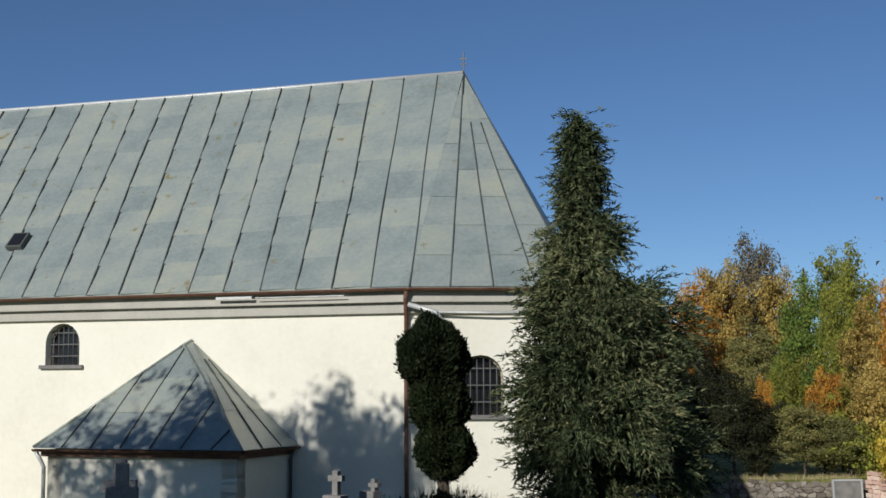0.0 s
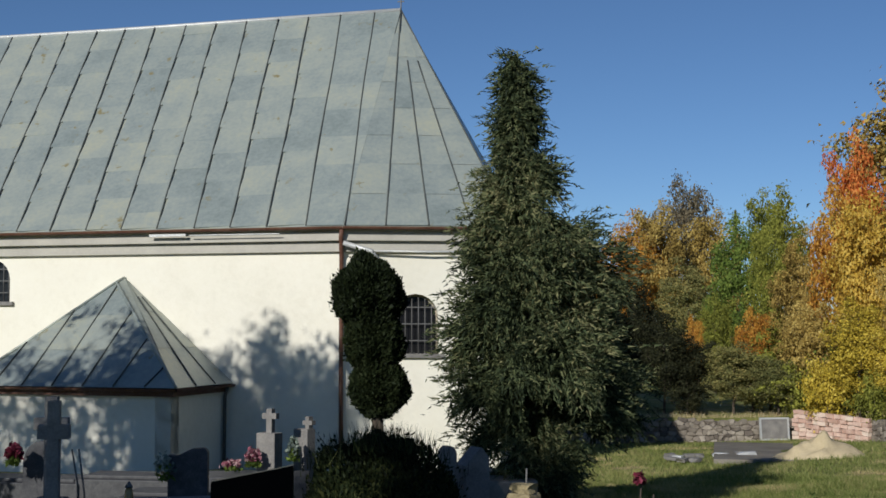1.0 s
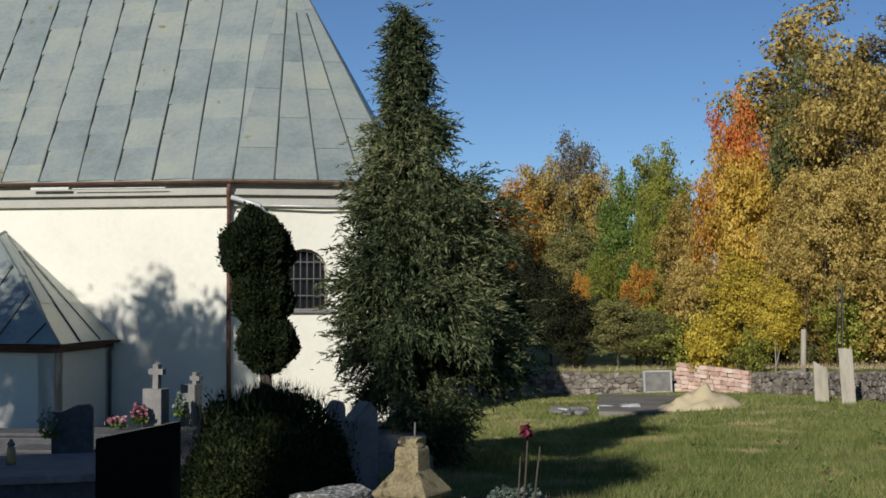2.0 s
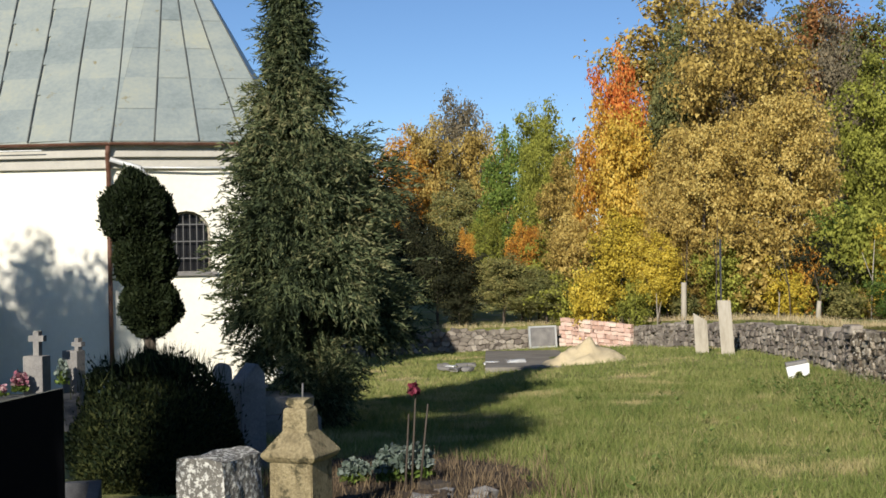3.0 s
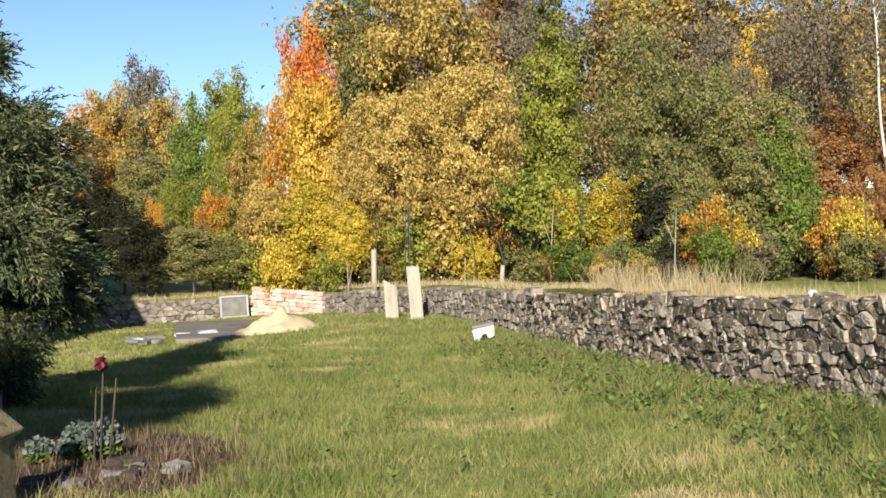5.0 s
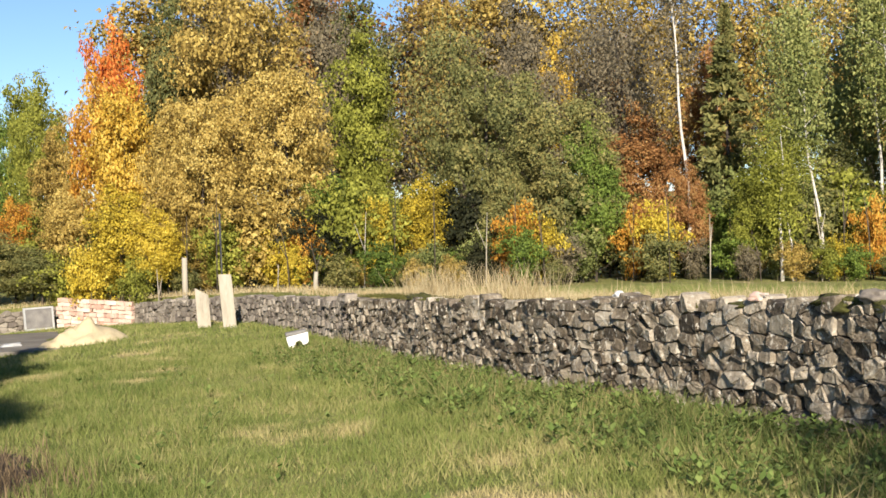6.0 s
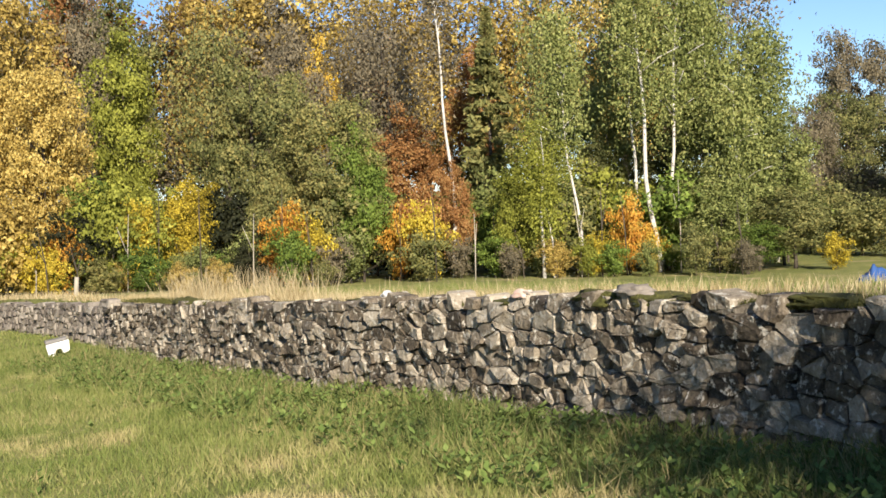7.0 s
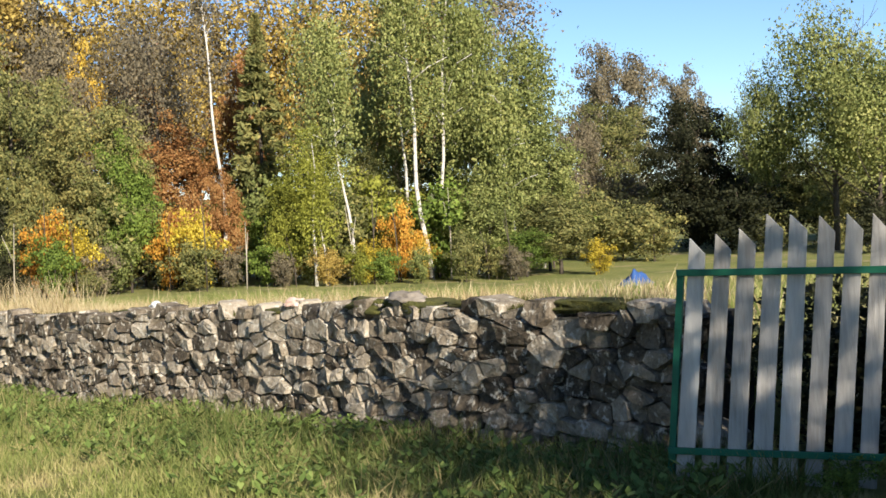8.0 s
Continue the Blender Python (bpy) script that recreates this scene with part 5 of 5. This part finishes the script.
for x, y, h, s, b in ((-3.87, 16.5, 1.72, 1.0, 0.52), (-3.40, 14.6, 1.66, 0.82, 0.55)):
    c = thing("stone_cross", "tall grey stone cross on a stepped plinth", "cross", on(x, y), "stone crosses")
    part("plinth", boxes(((-0.26 * s, -0.22, -0.2), (0.26 * s, 0.22, b - 0.14)), ((-0.18 * s, -0.16, b - 0.14), (0.18 * s, 0.16, b)), bevel=0.015), M_GREYSTONE, c)
    bm = bmesh.new()
    box(bm, (-0.075 * s, -0.06, b), (0.075 * s, 0.06, h), None, 0.006)
    box(bm, (-0.20 * s, -0.058, h - 0.40), (0.20 * s, 0.058, h - 0.25), None, 0.006)
    part("cross", bm, M_GREYSTONE, c)
mono("headstone", "dark rounded headstone among flowers", prism([(-0.22, -0.2), (0.22, -0.2)] + [(0.22 * math.cos(k), 0.85 + 0.3 * math.sin(k)) for k in [math.pi * i / 10 for i in range(11)]], -0.07, 0.07, 0.01), M_GRANITE, on(-4.35, 18.0))
posy("flower_bunch", "red artificial flowers on a grave", on(-4.6, 17.6, 0.75), 0.12, 0.4, M_RED, 6, 80, 0.05)
stand = thing("wreath_stand", "thin dark wrought wreath stand beside the cross", "stand", on(-3.55, 16.6))
part("leg", tubes([(0.0, 0, 0), (-0.03, 0, 0.7), (-0.1, 0, 1.1)], 0.012, 5), M_IRON, stand)
part("leg", tubes([(0.1, 0, 0), (0.05, 0, 0.6), (-0.02, 0, 1.1)], 0.012, 5), M_IRON, stand)
mono("headstone", "dark round-topped headstone at the edge of the graves", prism([(-0.3, -0.2), (0.3, -0.2)] + [(0.3 * math.cos(k), 0.75 + 0.3 * math.sin(k)) for k in [math.pi * i / 10 for i in range(11)]], -0.07, 0.07, 0.01), M_GRANITE, on(-4.98, 16.6))

mono("headstone", "grey round-topped headstone beside the box bush", prism([(-0.11, -0.4), (0.11, -0.4)] + [(0.11 * math.cos(k), 1.0 + 0.11 * math.sin(k)) for k in [math.pi * i / 8 for i in range(9)]], -0.06, 0.06, 0.008), M_GREYSTONE, on(0.86, 17.0), 20)
mono("headstone", "grey pointed headstone set askew beside the box bush", prism([(-0.16, -0.3), (0.16, -0.3), (0.16, 1.02), (0.06, 1.15), (-0.16, 0.94)], -0.12, 0.12, 0.012), M_GREYSTONE, on(1.03, 15.0), 28)
mono("grave_slab", "stepped grey concrete grave behind the headstones", boxes(((-0.35, -0.6, -0.2), (0.5, 0.6, 0.30)), ((-0.35, -0.2, 0.30), (0.45, 0.6, 0.55)), bevel=0.02), M_CONCRETE, on(1.75, 19.0), category="grave")
mono("grave_slab", "low grey stone edging at the church wall", boxes(((-1.5, -0.3, -0.3), (1.5, 0.3, 0.35)), bevel=0.02), M_CONCRETE, on(1.6, 26.5), category="grave")
posy("flower_bunch", "white and yellow flowers in a pot", on(1.88, 19.3, 0.54), 0.1, 0.3, L_SILVER, 9, 60, 0.035)

for x, y, w, h in ((-5.6, 22.5, 1.0, 0.42), (-3.9, 22.2, 0.8, 0.46), (-3.0, 20.4, 0.7, 0.3)):
    mono("grave_slab", "low dark granite grave surround near the chapel", boxes(((-w, -0.45, -0.3), (w, 0.45, h)), ((-w * 0.9, -0.35, h), (w * 0.9, 0.35, h + 0.06)), bevel=0.02), M_GRANITE, on(x, y), -12, "grave")

# sandstone pillar with a flared cap
pillar = thing("stone_pillar", "ochre sandstone grave pillar with a flared gabled cap", "gravestone", on(1.12, 10.5))
pillar.rotation_euler.z = radians(-33)
part("shaft", prism([(-0.18, -0.2), (0.18, -0.2), (0.18, 0.56), (-0.18, 0.56)], -0.18, 0.18, 0.008), M_SANDSTONE, pillar)


def frustum(levels, bevel=0.006):
    """A square stack: (z, half width) from the foot up."""
    bm = bmesh.new()
    rings = [[bm.verts.new((sx * w, sy * w, z)) for sx, sy in ((-1, -1), (1, -1), (1, 1), (-1, 1))] for z, w in levels]
    for a, b in zip(rings, rings[1:]):
        for j in range(4):
            bm.faces.new((a[j], a[(j + 1) % 4], b[(j + 1) % 4], b[j]))
    bm.faces.new(rings[0][::-1])
    bm.faces.new(rings[-1])
    bmesh.ops.bevel(bm, geom=list(bm.edges), offset=bevel, segments=1, affect="EDGES")
    return bm


part("cap", frustum([(0.55, 0.19), (0.572, 0.215), (0.60, 0.232), (0.618, 0.226), (0.76, 0.118), (0.775, 0.104), (0.93, 0.098), (0.955, 0.088)], 0.004), M_SANDSTONE, pillar)
part("broken_top", STONES[3].copy(), None, pillar, at=pose(0, 0, 0.99) @ Matrix.Diagonal((0.19, 0.16, 0.07, 1))).data.materials[0] = M_SANDSTONE
part("iron_pin", tubes([(0.02, 0, 0.95), (0.025, 0, 1.14)], 0.008, 6), M_IRON, pillar)

# rough lichened block
bm = bmesh.new()
box(bm, (-0.23, -0.3, -0.3), (0.23, 0.3, 0.5))
bmesh.ops.subdivide_edges(bm, edges=bm.edges[:], cuts=5, use_grid_fill=True)
for v in bm.verts:
    v.co += noise.noise_vector(v.co * 5) * 0.03 + noise.noise_vector(v.co * 14) * 0.012
    if v.co.z > 0.4:
        v.co.z += 0.1 * (0.19 - abs(v.co.x)) + 0.03 * noise.noise(v.co * 6)
mono("boundary_stone", "rough upright block crusted with white lichen", bm, M_LICHEN, on(0.56, 11.7), -38, "stone")

# grave bed with plants and stakes
heap("grave_bed", "bare dark earth of a planted grave bed", "grave", M_SOIL, (2.4, 13.3), 1.45, 3.0, 0.12, 4, 0.4, turn=-8)
for x, y, r, k in ((1.85, 12.6, 0.16, 1), (2.2, 12.3, 0.24, 2), (2.38, 12.25, 0.16, 3), (2.1, 12.15, 0.15, 4)):
    posy("silver_plant", "silvery-leaved plant on the grave bed", on(x, y, 0.05), r, 0.42 if k != 1 else 0.28, L_SILVER, 20 + k, 260, 0.032)
for a, b, lab in (((2.28, 12.1, 0.05), (2.34, 12.08, 1.06), "thin bleached wooden stake on the grave bed"), ((2.34, 12.05, 0.05), (2.44, 12.06, 0.84), "leaning bleached wooden stake on the grave bed"), ((2.2, 12.0, 0.0), (2.27, 12.1, 0.75), "thin bleached wooden stake on the grave bed")):
    z = gz(a[0], a[1])
    mono("stake", lab, tubes([(0, 0, a[2] - 0.1), (b[0] - a[0], b[1] - a[1], b[2])], [0.013, 0.007], 6), M_BARK, (a[0], a[1], z), category="stake")
posy("flower_bunch", "crimson artificial flowers tied to a stake", on(2.31, 12.05, 0.84), 0.06, 0.2, M_RED, 40, 60, 0.03, False)
mono("wooden_box", "small weathered wooden box on the grave bed", boxes(((-0.12, -0.1, 0), (0.12, 0.1, 0.13)), bevel=0.008), M_BARK, on(2.42, 11.75, 0.04), 18, "box")
for i in range(16):
    x, y = 1.5 + rng.uniform(0, 1.4), 11.2 + rng.uniform(0, 0.7)
    me = STONES[i % 16].copy()
    me.materials.clear()
    me.materials.append(M_GREYSTONE if i % 2 else M_SOIL)
    o = tagged(new("stone", me), "loose dark stone along the grave bed's edge", "stone", "stones round the grave bed")
    o.matrix_world = pose(x, y, gz(x, y) + 0.05, 0, 0, i * 51) @ Matrix.Diagonal((rng.uniform(0.12, 0.3), 0.16, rng.uniform(0.08, 0.16), 1))

# ---- grass ----
def lawn(name, count, xlo, xhi, ylo, yhi, h, width, mat, label, keep=None, seed=1, lean=0.5):
    g = np.random.default_rng(seed)
    y = ylo + (yhi - ylo) * g.uniform(0, 1, count) ** 1.6
    x = g.uniform(xlo, xhi, count)
    ok = (x < wall_x(y) - 0.12) & (x > 0.05 * y + 0.2 + 0.4 * np.sin(y * 2.1)) & (y > ylo + 0.5 * np.sin(x * 1.7) ** 2)
    if keep is not None:
        ok &= keep(x, y)
    x, y = x[ok], y[ok]
    n = len(x)
    patch = 0.6 + 0.8 * np.clip(0.5 + 0.5 * np.sin(x * 1.9 + 1.3 * np.sin(y * 1.1)) * np.cos(y * 1.6), 0, 1)
    r = np.stack([x, y, ground_z(x, y) - 0.01], -1)
    hh = h * patch * g.uniform(0.45, 1.25, n)
    t = r + np.stack([g.normal(size=n) * hh * lean, g.normal(size=n) * hh * lean, hh], -1)
    return tagged(new(name, blades(name, r, t, width, mat)), label, "grass", kind="stuff")


off_bed = lambda x, y: ((x - 2.4) / 1.25) ** 2 + ((y - 13.3) / 2.8) ** 2 > 1 + 0.35 * np.sin(x * 5 + 2 * np.sin(y * 3))
lawn("grass", 300000, 0.3, 13.0, 2.4, 27.0, 0.1, 0.006, M_BLADE, "short mown autumn grass of the churchyard", off_bed, 1)
lawn("grass_far", 70000, 2.0, 16.0, 24.0, 45.0, 0.1, 0.011, M_BLADE, "short autumn grass in the far churchyard", lambda x, y: (y < 32.4) | (y > 42.2) | (abs(x - 9.2 - (y - 32.6) * 0.245) > 1.2), 6)
lawn("grass_tufts", 170000, 5.0, 13.5, 3.2, 25.0, 0.24, 0.0075, M_TALL, "taller green grass at the foot of the wall", lambda x, y: wall_x(y) - x < 0.25 + 2.1 * np.random.default_rng(9).uniform(0, 1, len(x)) ** 2, 2)


def weeds(name, count, label, seed):
    """Broad-leaved weeds in rosettes near the wall's foot and over the lawn."""
    g = np.random.default_rng(seed)
    cy = 3.5 + 20 * g.uniform(0, 1, count) ** 1.5
    near_wall = g.uniform(size=count) < 0.95
    cx = wall_x(cy) - np.where(near_wall, 0.15 + 2.2 * g.uniform(0, 1, count) ** 1.5, g.uniform(0.5, 6.5, count))
    n = 9
    cx, cy = np.repeat(cx, n), np.repeat(cy, n)
    ang, r = g.uniform(0, 2 * math.pi, count * n), g.uniform(0.02, 0.09, count * n)
    p = np.stack([cx + np.cos(ang) * r, cy + np.sin(ang) * r, np.zeros(count * n)], -1)
    p[:, 2] = ground_z(p[:, 0], p[:, 1]) + g.uniform(0.04, 0.2, count * n)
    a = unit(np.stack([np.cos(ang), np.sin(ang), g.uniform(0.1, 0.9, count * n)], -1))
    b = unit(np.cross(a, [0, 0, 1.0]))
    s = g.uniform(0.02, 0.055, (count * n, 1))
    return tagged(new(name, quads(name, p, a * s, b * s * 0.5, M_WEED)), label, "weeds", kind="stuff")


g5 = np.random.default_rng(55)
n = 5200
x, y = g5.normal(2.3, 0.65, n), g5.normal(12.6, 1.1, n)
rt = np.stack([x, y, ground_z(x, y)], -1)
hh = g5.uniform(0.04, 0.24, n)
tp = rt + np.stack([g5.normal(0, 0.06, n), g5.normal(0, 0.06, n), hh], -1)
M_BROWN = material("withered_stems", [(0.05, 0.035, 0.02), (0.12, 0.085, 0.05), (0.22, 0.16, 0.09)], scale=2, bump=0, island=0.8)
tagged(new("withered_stems", blades("withered_stems", rt, tp, 0.007, M_BROWN)), "withered brown stems on the grave bed", "plants", kind="stuff")
lawn("grass_clumps", 110000, 0.6, 13.0, 3.0, 26.0, 0.15, 0.006, M_TALL, "darker tufts of coarse grass scattered over the lawn", lambda x, y: off_bed(x, y) & (np.sin(x * 3.1 + 2 * np.sin(y * 2.3)) * np.sin(y * 2.7 + 1.7 * np.sin(x * 2.1)) > 0.42), 12)
weeds("weeds", 950, "broad-leaved green weeds in the grass below the wall", 17)


def fringe(name, line, count, h, width, mat, label, seed, off=(0.25, 0.9), lift=0.0, tufty=0.0):
    """Grass that stands along the top of a wall and behind it."""
    g = np.random.default_rng(seed)
    P = np.array(line, float)
    L = np.linalg.norm(np.diff(P, axis=0), axis=1)
    s = g.uniform(0, L.sum(), count)
    if tufty:
        c = g.uniform(0, L.sum(), int(L.sum() * 1.2))
        s = c[g.integers(0, len(c), count)] + g.normal(size=count) * tufty
        s = np.clip(s, 0, L.sum() - 0.01)
    cum = np.concatenate([[0], np.cumsum(L)])
    i = np.clip(np.searchsorted(cum, s) - 1, 0, len(L) - 1)
    k = ((s - cum[i]) / L[i])[:, None]
    p = P[i] + (P[i + 1] - P[i]) * k
    d = (P[i + 1] - P[i]) / L[i][:, None]
    o = g.uniform(*off, count)[:, None]
    p = p + np.stack([d[:, 1], -d[:, 0]], -1) * o
    r = np.stack([p[:, 0], p[:, 1], ground_z(p[:, 0] + d[:, 1] * 1.0, p[:, 1] - d[:, 0] * 1.0) + lift], -1)
    hh = h * g.uniform(0.4, 1.2, count)
    t = r + np.stack([g.normal(size=count) * hh * 0.35, g.normal(size=count) * hh * 0.35, hh], -1)
    return tagged(new(name, blades(name, r, t, width, mat)), label, "grass", kind="stuff")


fringe("dry_grass", EAST, 9000, 0.13, 0.004, M_STRAW, "dry blond grass growing along the wall top", 3, (0.1, 1.3), 0.22)
fringe("dry_grass", [(10.7, 15.0), (13.0, 23.0)], 1700, 0.7, 0.007, M_STRAW, "tall dry reed grass behind the wall", 4, (0.4, 1.2), 0, 0.13)
fringe("green_grass", EAST, 34000, 0.26, 0.008, M_BLADE, "green grass of the field behind the wall", 5, (0.35, 9.0))
fringe("meadow_grass", EAST, 30000, 0.3, 0.014, M_BLADE, "long autumn grass of the meadow behind the wall", 15, (6.0, 26.0))
fringe("meadow_grass", EAST, 1500, 0.4, 0.012, M_STRAW, "pale seeding grass in the meadow", 16, (2.0, 26.0))
fringe("dry_grass", NORTH, 5000, 0.2, 0.007, M_STRAW, "dry blond grass growing along the far wall", 6, (0.2, 1.4))
fringe("moss_edge", EAST, 30000, 0.07, 0.006, M_MOSS, "moss and short turf on the wall top", 8, (-0.08, 0.5), 0.2, 0.35)

# moss cushions and odd stones on the wall top
def cushion(x, y, z, rx, ry, h, seed, mat, name, label, category):
    bm = bmesh.new()
    bmesh.ops.create_icosphere(bm, subdivisions=3, radius=1.0)
    for v in bm.verts:
        v.co *= 1 + 0.45 * noise.noise(v.co * 1.8 + Vector((seed, 0, 0))) + 0.3 * noise.noise(v.co * 6 + Vector((0, seed, 0)))
        v.co = Vector((v.co.x * rx, v.co.y * ry, v.co.z * h))
    me = bpy.data.meshes.new(name)
    bm.to_mesh(me)
    bm.free()
    me.materials.append(mat)
    me.polygons.foreach_set("use_smooth", [True] * len(me.polygons))
    o = tagged(new(name, me), label, category)
    o.matrix_world = pose(x, y, z, 0, 0, 75)
    return o


def on_wall(y, inward, lift):
    x = float(wall_x(y)) + inward
    return x, y, gz(float(wall_x(y)) - 0.1, y) + 1.13 + lift


for y, k, r, h in ((7.0, 1, 0.42, 0.11), (7.6, 2, 0.5, 0.13), (6.3, 3, 0.4, 0.08), (5.2, 4, 0.5, 0.08), (9.2, 5, 0.35, 0.07), (12.4, 6, 0.5, 0.09), (16.5, 7, 0.6, 0.09), (19.5, 8, 0.6, 0.1)):
    cushion(*on_wall(y, 0.1 if h > 0.1 else 0.16, -0.03), r, 0.2, h * 0.6, k * 3.3, M_MOSS, "moss_cushion", "olive green moss cushion on the wall top", "moss")
cushion(*on_wall(11.9, 0.1, 0.05), 0.1, 0.07, 0.045, 41, M_WHITE, "pale_stone", "pale flat stone on the wall top", "stone")
cushion(*on_wall(7.15, 0.02, 0.05), 0.2, 0.13, 0.06, 43, M_FARSTONE, "pale_stone", "pale flat stone on the wall top", "stone")
cushion(*on_wall(8.9, 0.02, 0.05), 0.12, 0.09, 0.05, 47, M_BRICK, "brick_lump", "broken red brick on the wall top", "brick")

# ---- pieces of the walls: stones and bricks ----
def clip(poly, px, pz, nx, nz):
    """The part of a polygon on the side of a line away from its normal."""
    res = []
    for (ax, az), (bx, bz) in zip(poly, poly[1:] + poly[:1]):
        da, db = (ax - px) * nx + (az - pz) * nz, (bx - px) * nx + (bz - pz) * nz
        if da <= 0:
            res.append((ax, az))
        if (da < 0 < db) or (db < 0 < da):
            k = da / (da - db)
            res.append((ax + (bx - ax) * k, az + (bz - az) * k))
    return res


def fieldstones(line, heights, seed):
    """Close-fitting stones of a rubble wall: (place, outline) pairs, each outline in metres along the wall and up, about its own middle."""
    g = random.Random(seed)
    P = [Vector((*p, 0)) for p in line]
    cum = [0.0]
    for p, q in zip(P, P[1:]):
        cum.append(cum[-1] + (q - p).length)
    total = cum[-1]
    seeds, z = [], -0.12
    while z < 1.35:
        h, u = g.choice((0.07, 0.1, 0.13, 0.17, 0.21)) * g.uniform(0.9, 1.1), -g.uniform(0, 0.3)
        while u < total + 0.2:
            w = g.choice((0.08, 0.12, 0.18, 0.24, 0.32, 0.44)) * g.uniform(0.8, 1.25) * (0.7 + 2.0 * h)
            n = 2 if h > 0.15 and g.random() < 0.3 else 1
            for k in range(n):
                seeds.append((u + w / 2 + g.uniform(-0.035, 0.035), z + h * (k + 0.5) / n + g.uniform(-0.035, 0.035), 1.0 + g.uniform(-0.1, 0.1)))
            u += w
        z += h
    grid = {}
    for i, (u, z, _) in enumerate(seeds):
        grid.setdefault((int(u / 0.5), int(z / 0.5)), []).append(i)
    found = []
    for i, (u, z, _) in enumerate(seeds):
        f = min(max(u / total, 0), 1) * (len(heights) - 1)
        j = min(len(heights) - 2, int(f))
        top = heights[j] + (heights[j + 1] - heights[j]) * (f - j)
        if z > top or u < 0 or u > total:
            continue
        poly = [(u - 0.3, z - 0.2), (u + 0.3, z - 0.2), (u + 0.3, z + 0.2), (u - 0.3, z + 0.2)]
        for a in (-1, 0, 1):
            for b in (-1, 0, 1):
                for k in grid.get((int(u / 0.5) + a, int(z / 0.5) + b), ()):
                    if k != i:
                        du, dz = seeds[k][0] - u, seeds[k][1] - z
                        poly = clip(poly, u + du * 0.5, z + dz * 0.5, du, dz * 2.9)
        lid = top + g.uniform(-0.05, 0.07)
        poly = clip(poly, u, lid, g.uniform(-0.2, 0.2), 1.0)
        if len(poly) < 3:
            continue
        cu, cz = sum(p[0] for p in poly) / len(poly), sum(p[1] for p in poly) / len(poly)
        poly = [(a - cu, b - cz) for a, b in poly]
        if max(p[0] for p in poly) - min(p[0] for p in poly) < 0.04 or max(p[1] for p in poly) - min(p[1] for p in poly) < 0.03:
            continue
        j = max(k for k in range(len(cum) - 1) if cum[k] <= max(cu, 0))
        d = (P[j + 1] - P[j]).normalized()
        spot = P[j] + d * (cu - cum[j])
        found.append((pose(spot.x, spot.y, gz(spot.x, spot.y) + cz, 0, 0, math.degrees(math.atan2(d.y, d.x))), poly))
    return found


def stone_shape(poly, g):
    """A broken stone with the given outline: rounded corners, a rough uneven face and sides that run back into the wall."""
    rim = []
    for (ax, az), (bx, bz) in zip(poly, poly[1:] + poly[:1]):
        if math.hypot(bx - ax, bz - az) < 0.02:
            rim.append(((ax + bx) / 2, (az + bz) / 2))
            continue
        for k in (0.1, 0.9):
            rim.append((ax + (bx - ax) * k, az + (bz - az) * k))
    n = len(rim)
    size = max(math.hypot(a, b) for a, b in rim)
    shrink = 1 - g.uniform(0.003, 0.011) / size
    proud, tx, tz = 0.15 + g.uniform(-0.035, 0.03), g.uniform(-0.2, 0.2), g.uniform(-0.28, 0.16)
    inner = g.uniform(0.8, 0.94)
    verts = [(a * shrink, -0.12, b * shrink) for a, b in rim]
    verts += [(a * shrink + g.uniform(-0.006, 0.006), proud - 0.028 + tx * a + g.uniform(-0.012, 0.012), b * shrink + g.uniform(-0.008, 0.008)) for a, b in rim]
    verts += [(a * inner + g.uniform(-0.008, 0.008), proud + tx * a + tz * b + g.uniform(-0.014, 0.014), b * inner + g.uniform(-0.008, 0.008)) for a, b in rim]
    verts.append((g.uniform(-0.45, 0.45) * size, proud + g.uniform(-0.012, 0.018), g.uniform(-0.2, 0.2) * size))
    faces = []
    for i in range(n):
        k = (i + 1) % n
        faces += [(i, n + i, n + k, k), (n + i, 2 * n + i, 2 * n + k, n + k), (2 * n + i, 3 * n, 2 * n + k)]
    return verts, faces


gs = random.Random(21)
stones = sorted(fieldstones(EAST, EAST_H, 11), key=lambda p: p[0].translation.y)
for m, poly in stones[:300]:
    part("stone", mesh_of("stone", *stone_shape(poly, gs), M_STONE), None, wall_east, at=m)


def stonework(stones, mat, wall, label):
    """The rest of a wall's stones in one mesh."""
    verts, faces = [], []
    for m, poly in stones:
        v, f = stone_shape(poly, gs)
        faces += [tuple(i + len(verts) for i in q) for q in f]
        verts += [m @ Vector(p) for p in v]
    tagged(part("stonework", mesh_of("stonework", verts, faces, mat), None, wall), label, kind="stuff")


stonework(stones[300:], M_STONE_JOINED, wall_east, "further stones of the field wall")
stonework(fieldstones(NORTH, NORTH_H, 12), M_FARSTONE, wall_north, "stones of the far wall")

stack = thing("brick_stack", "stack of pale red reclaimed bricks on the far wall", "bricks", (14.7, 44.0, gz(14.7, 44.0)))
stack.rotation_euler.z = radians(-60)
bm = boxes(((-0.135, -0.09, -0.065), (0.135, 0.09, 0.065)), bevel=0.008)
me = bpy.data.meshes.new("brick")
bm.to_mesh(me)
bm.free()
me.materials.append(M_BRICK)
for col in range(11):
    for row in range(7):
        part("brick", me, None, stack, at=pose(-1.4 + col * 0.29 + rng.normal(0, 0.02), rng.normal(0, 0.04), 0.05 + row * 0.142 - 0.012 * col, rng.normal(0, 2), rng.normal(0, 3.5), rng.normal(0, 6)))
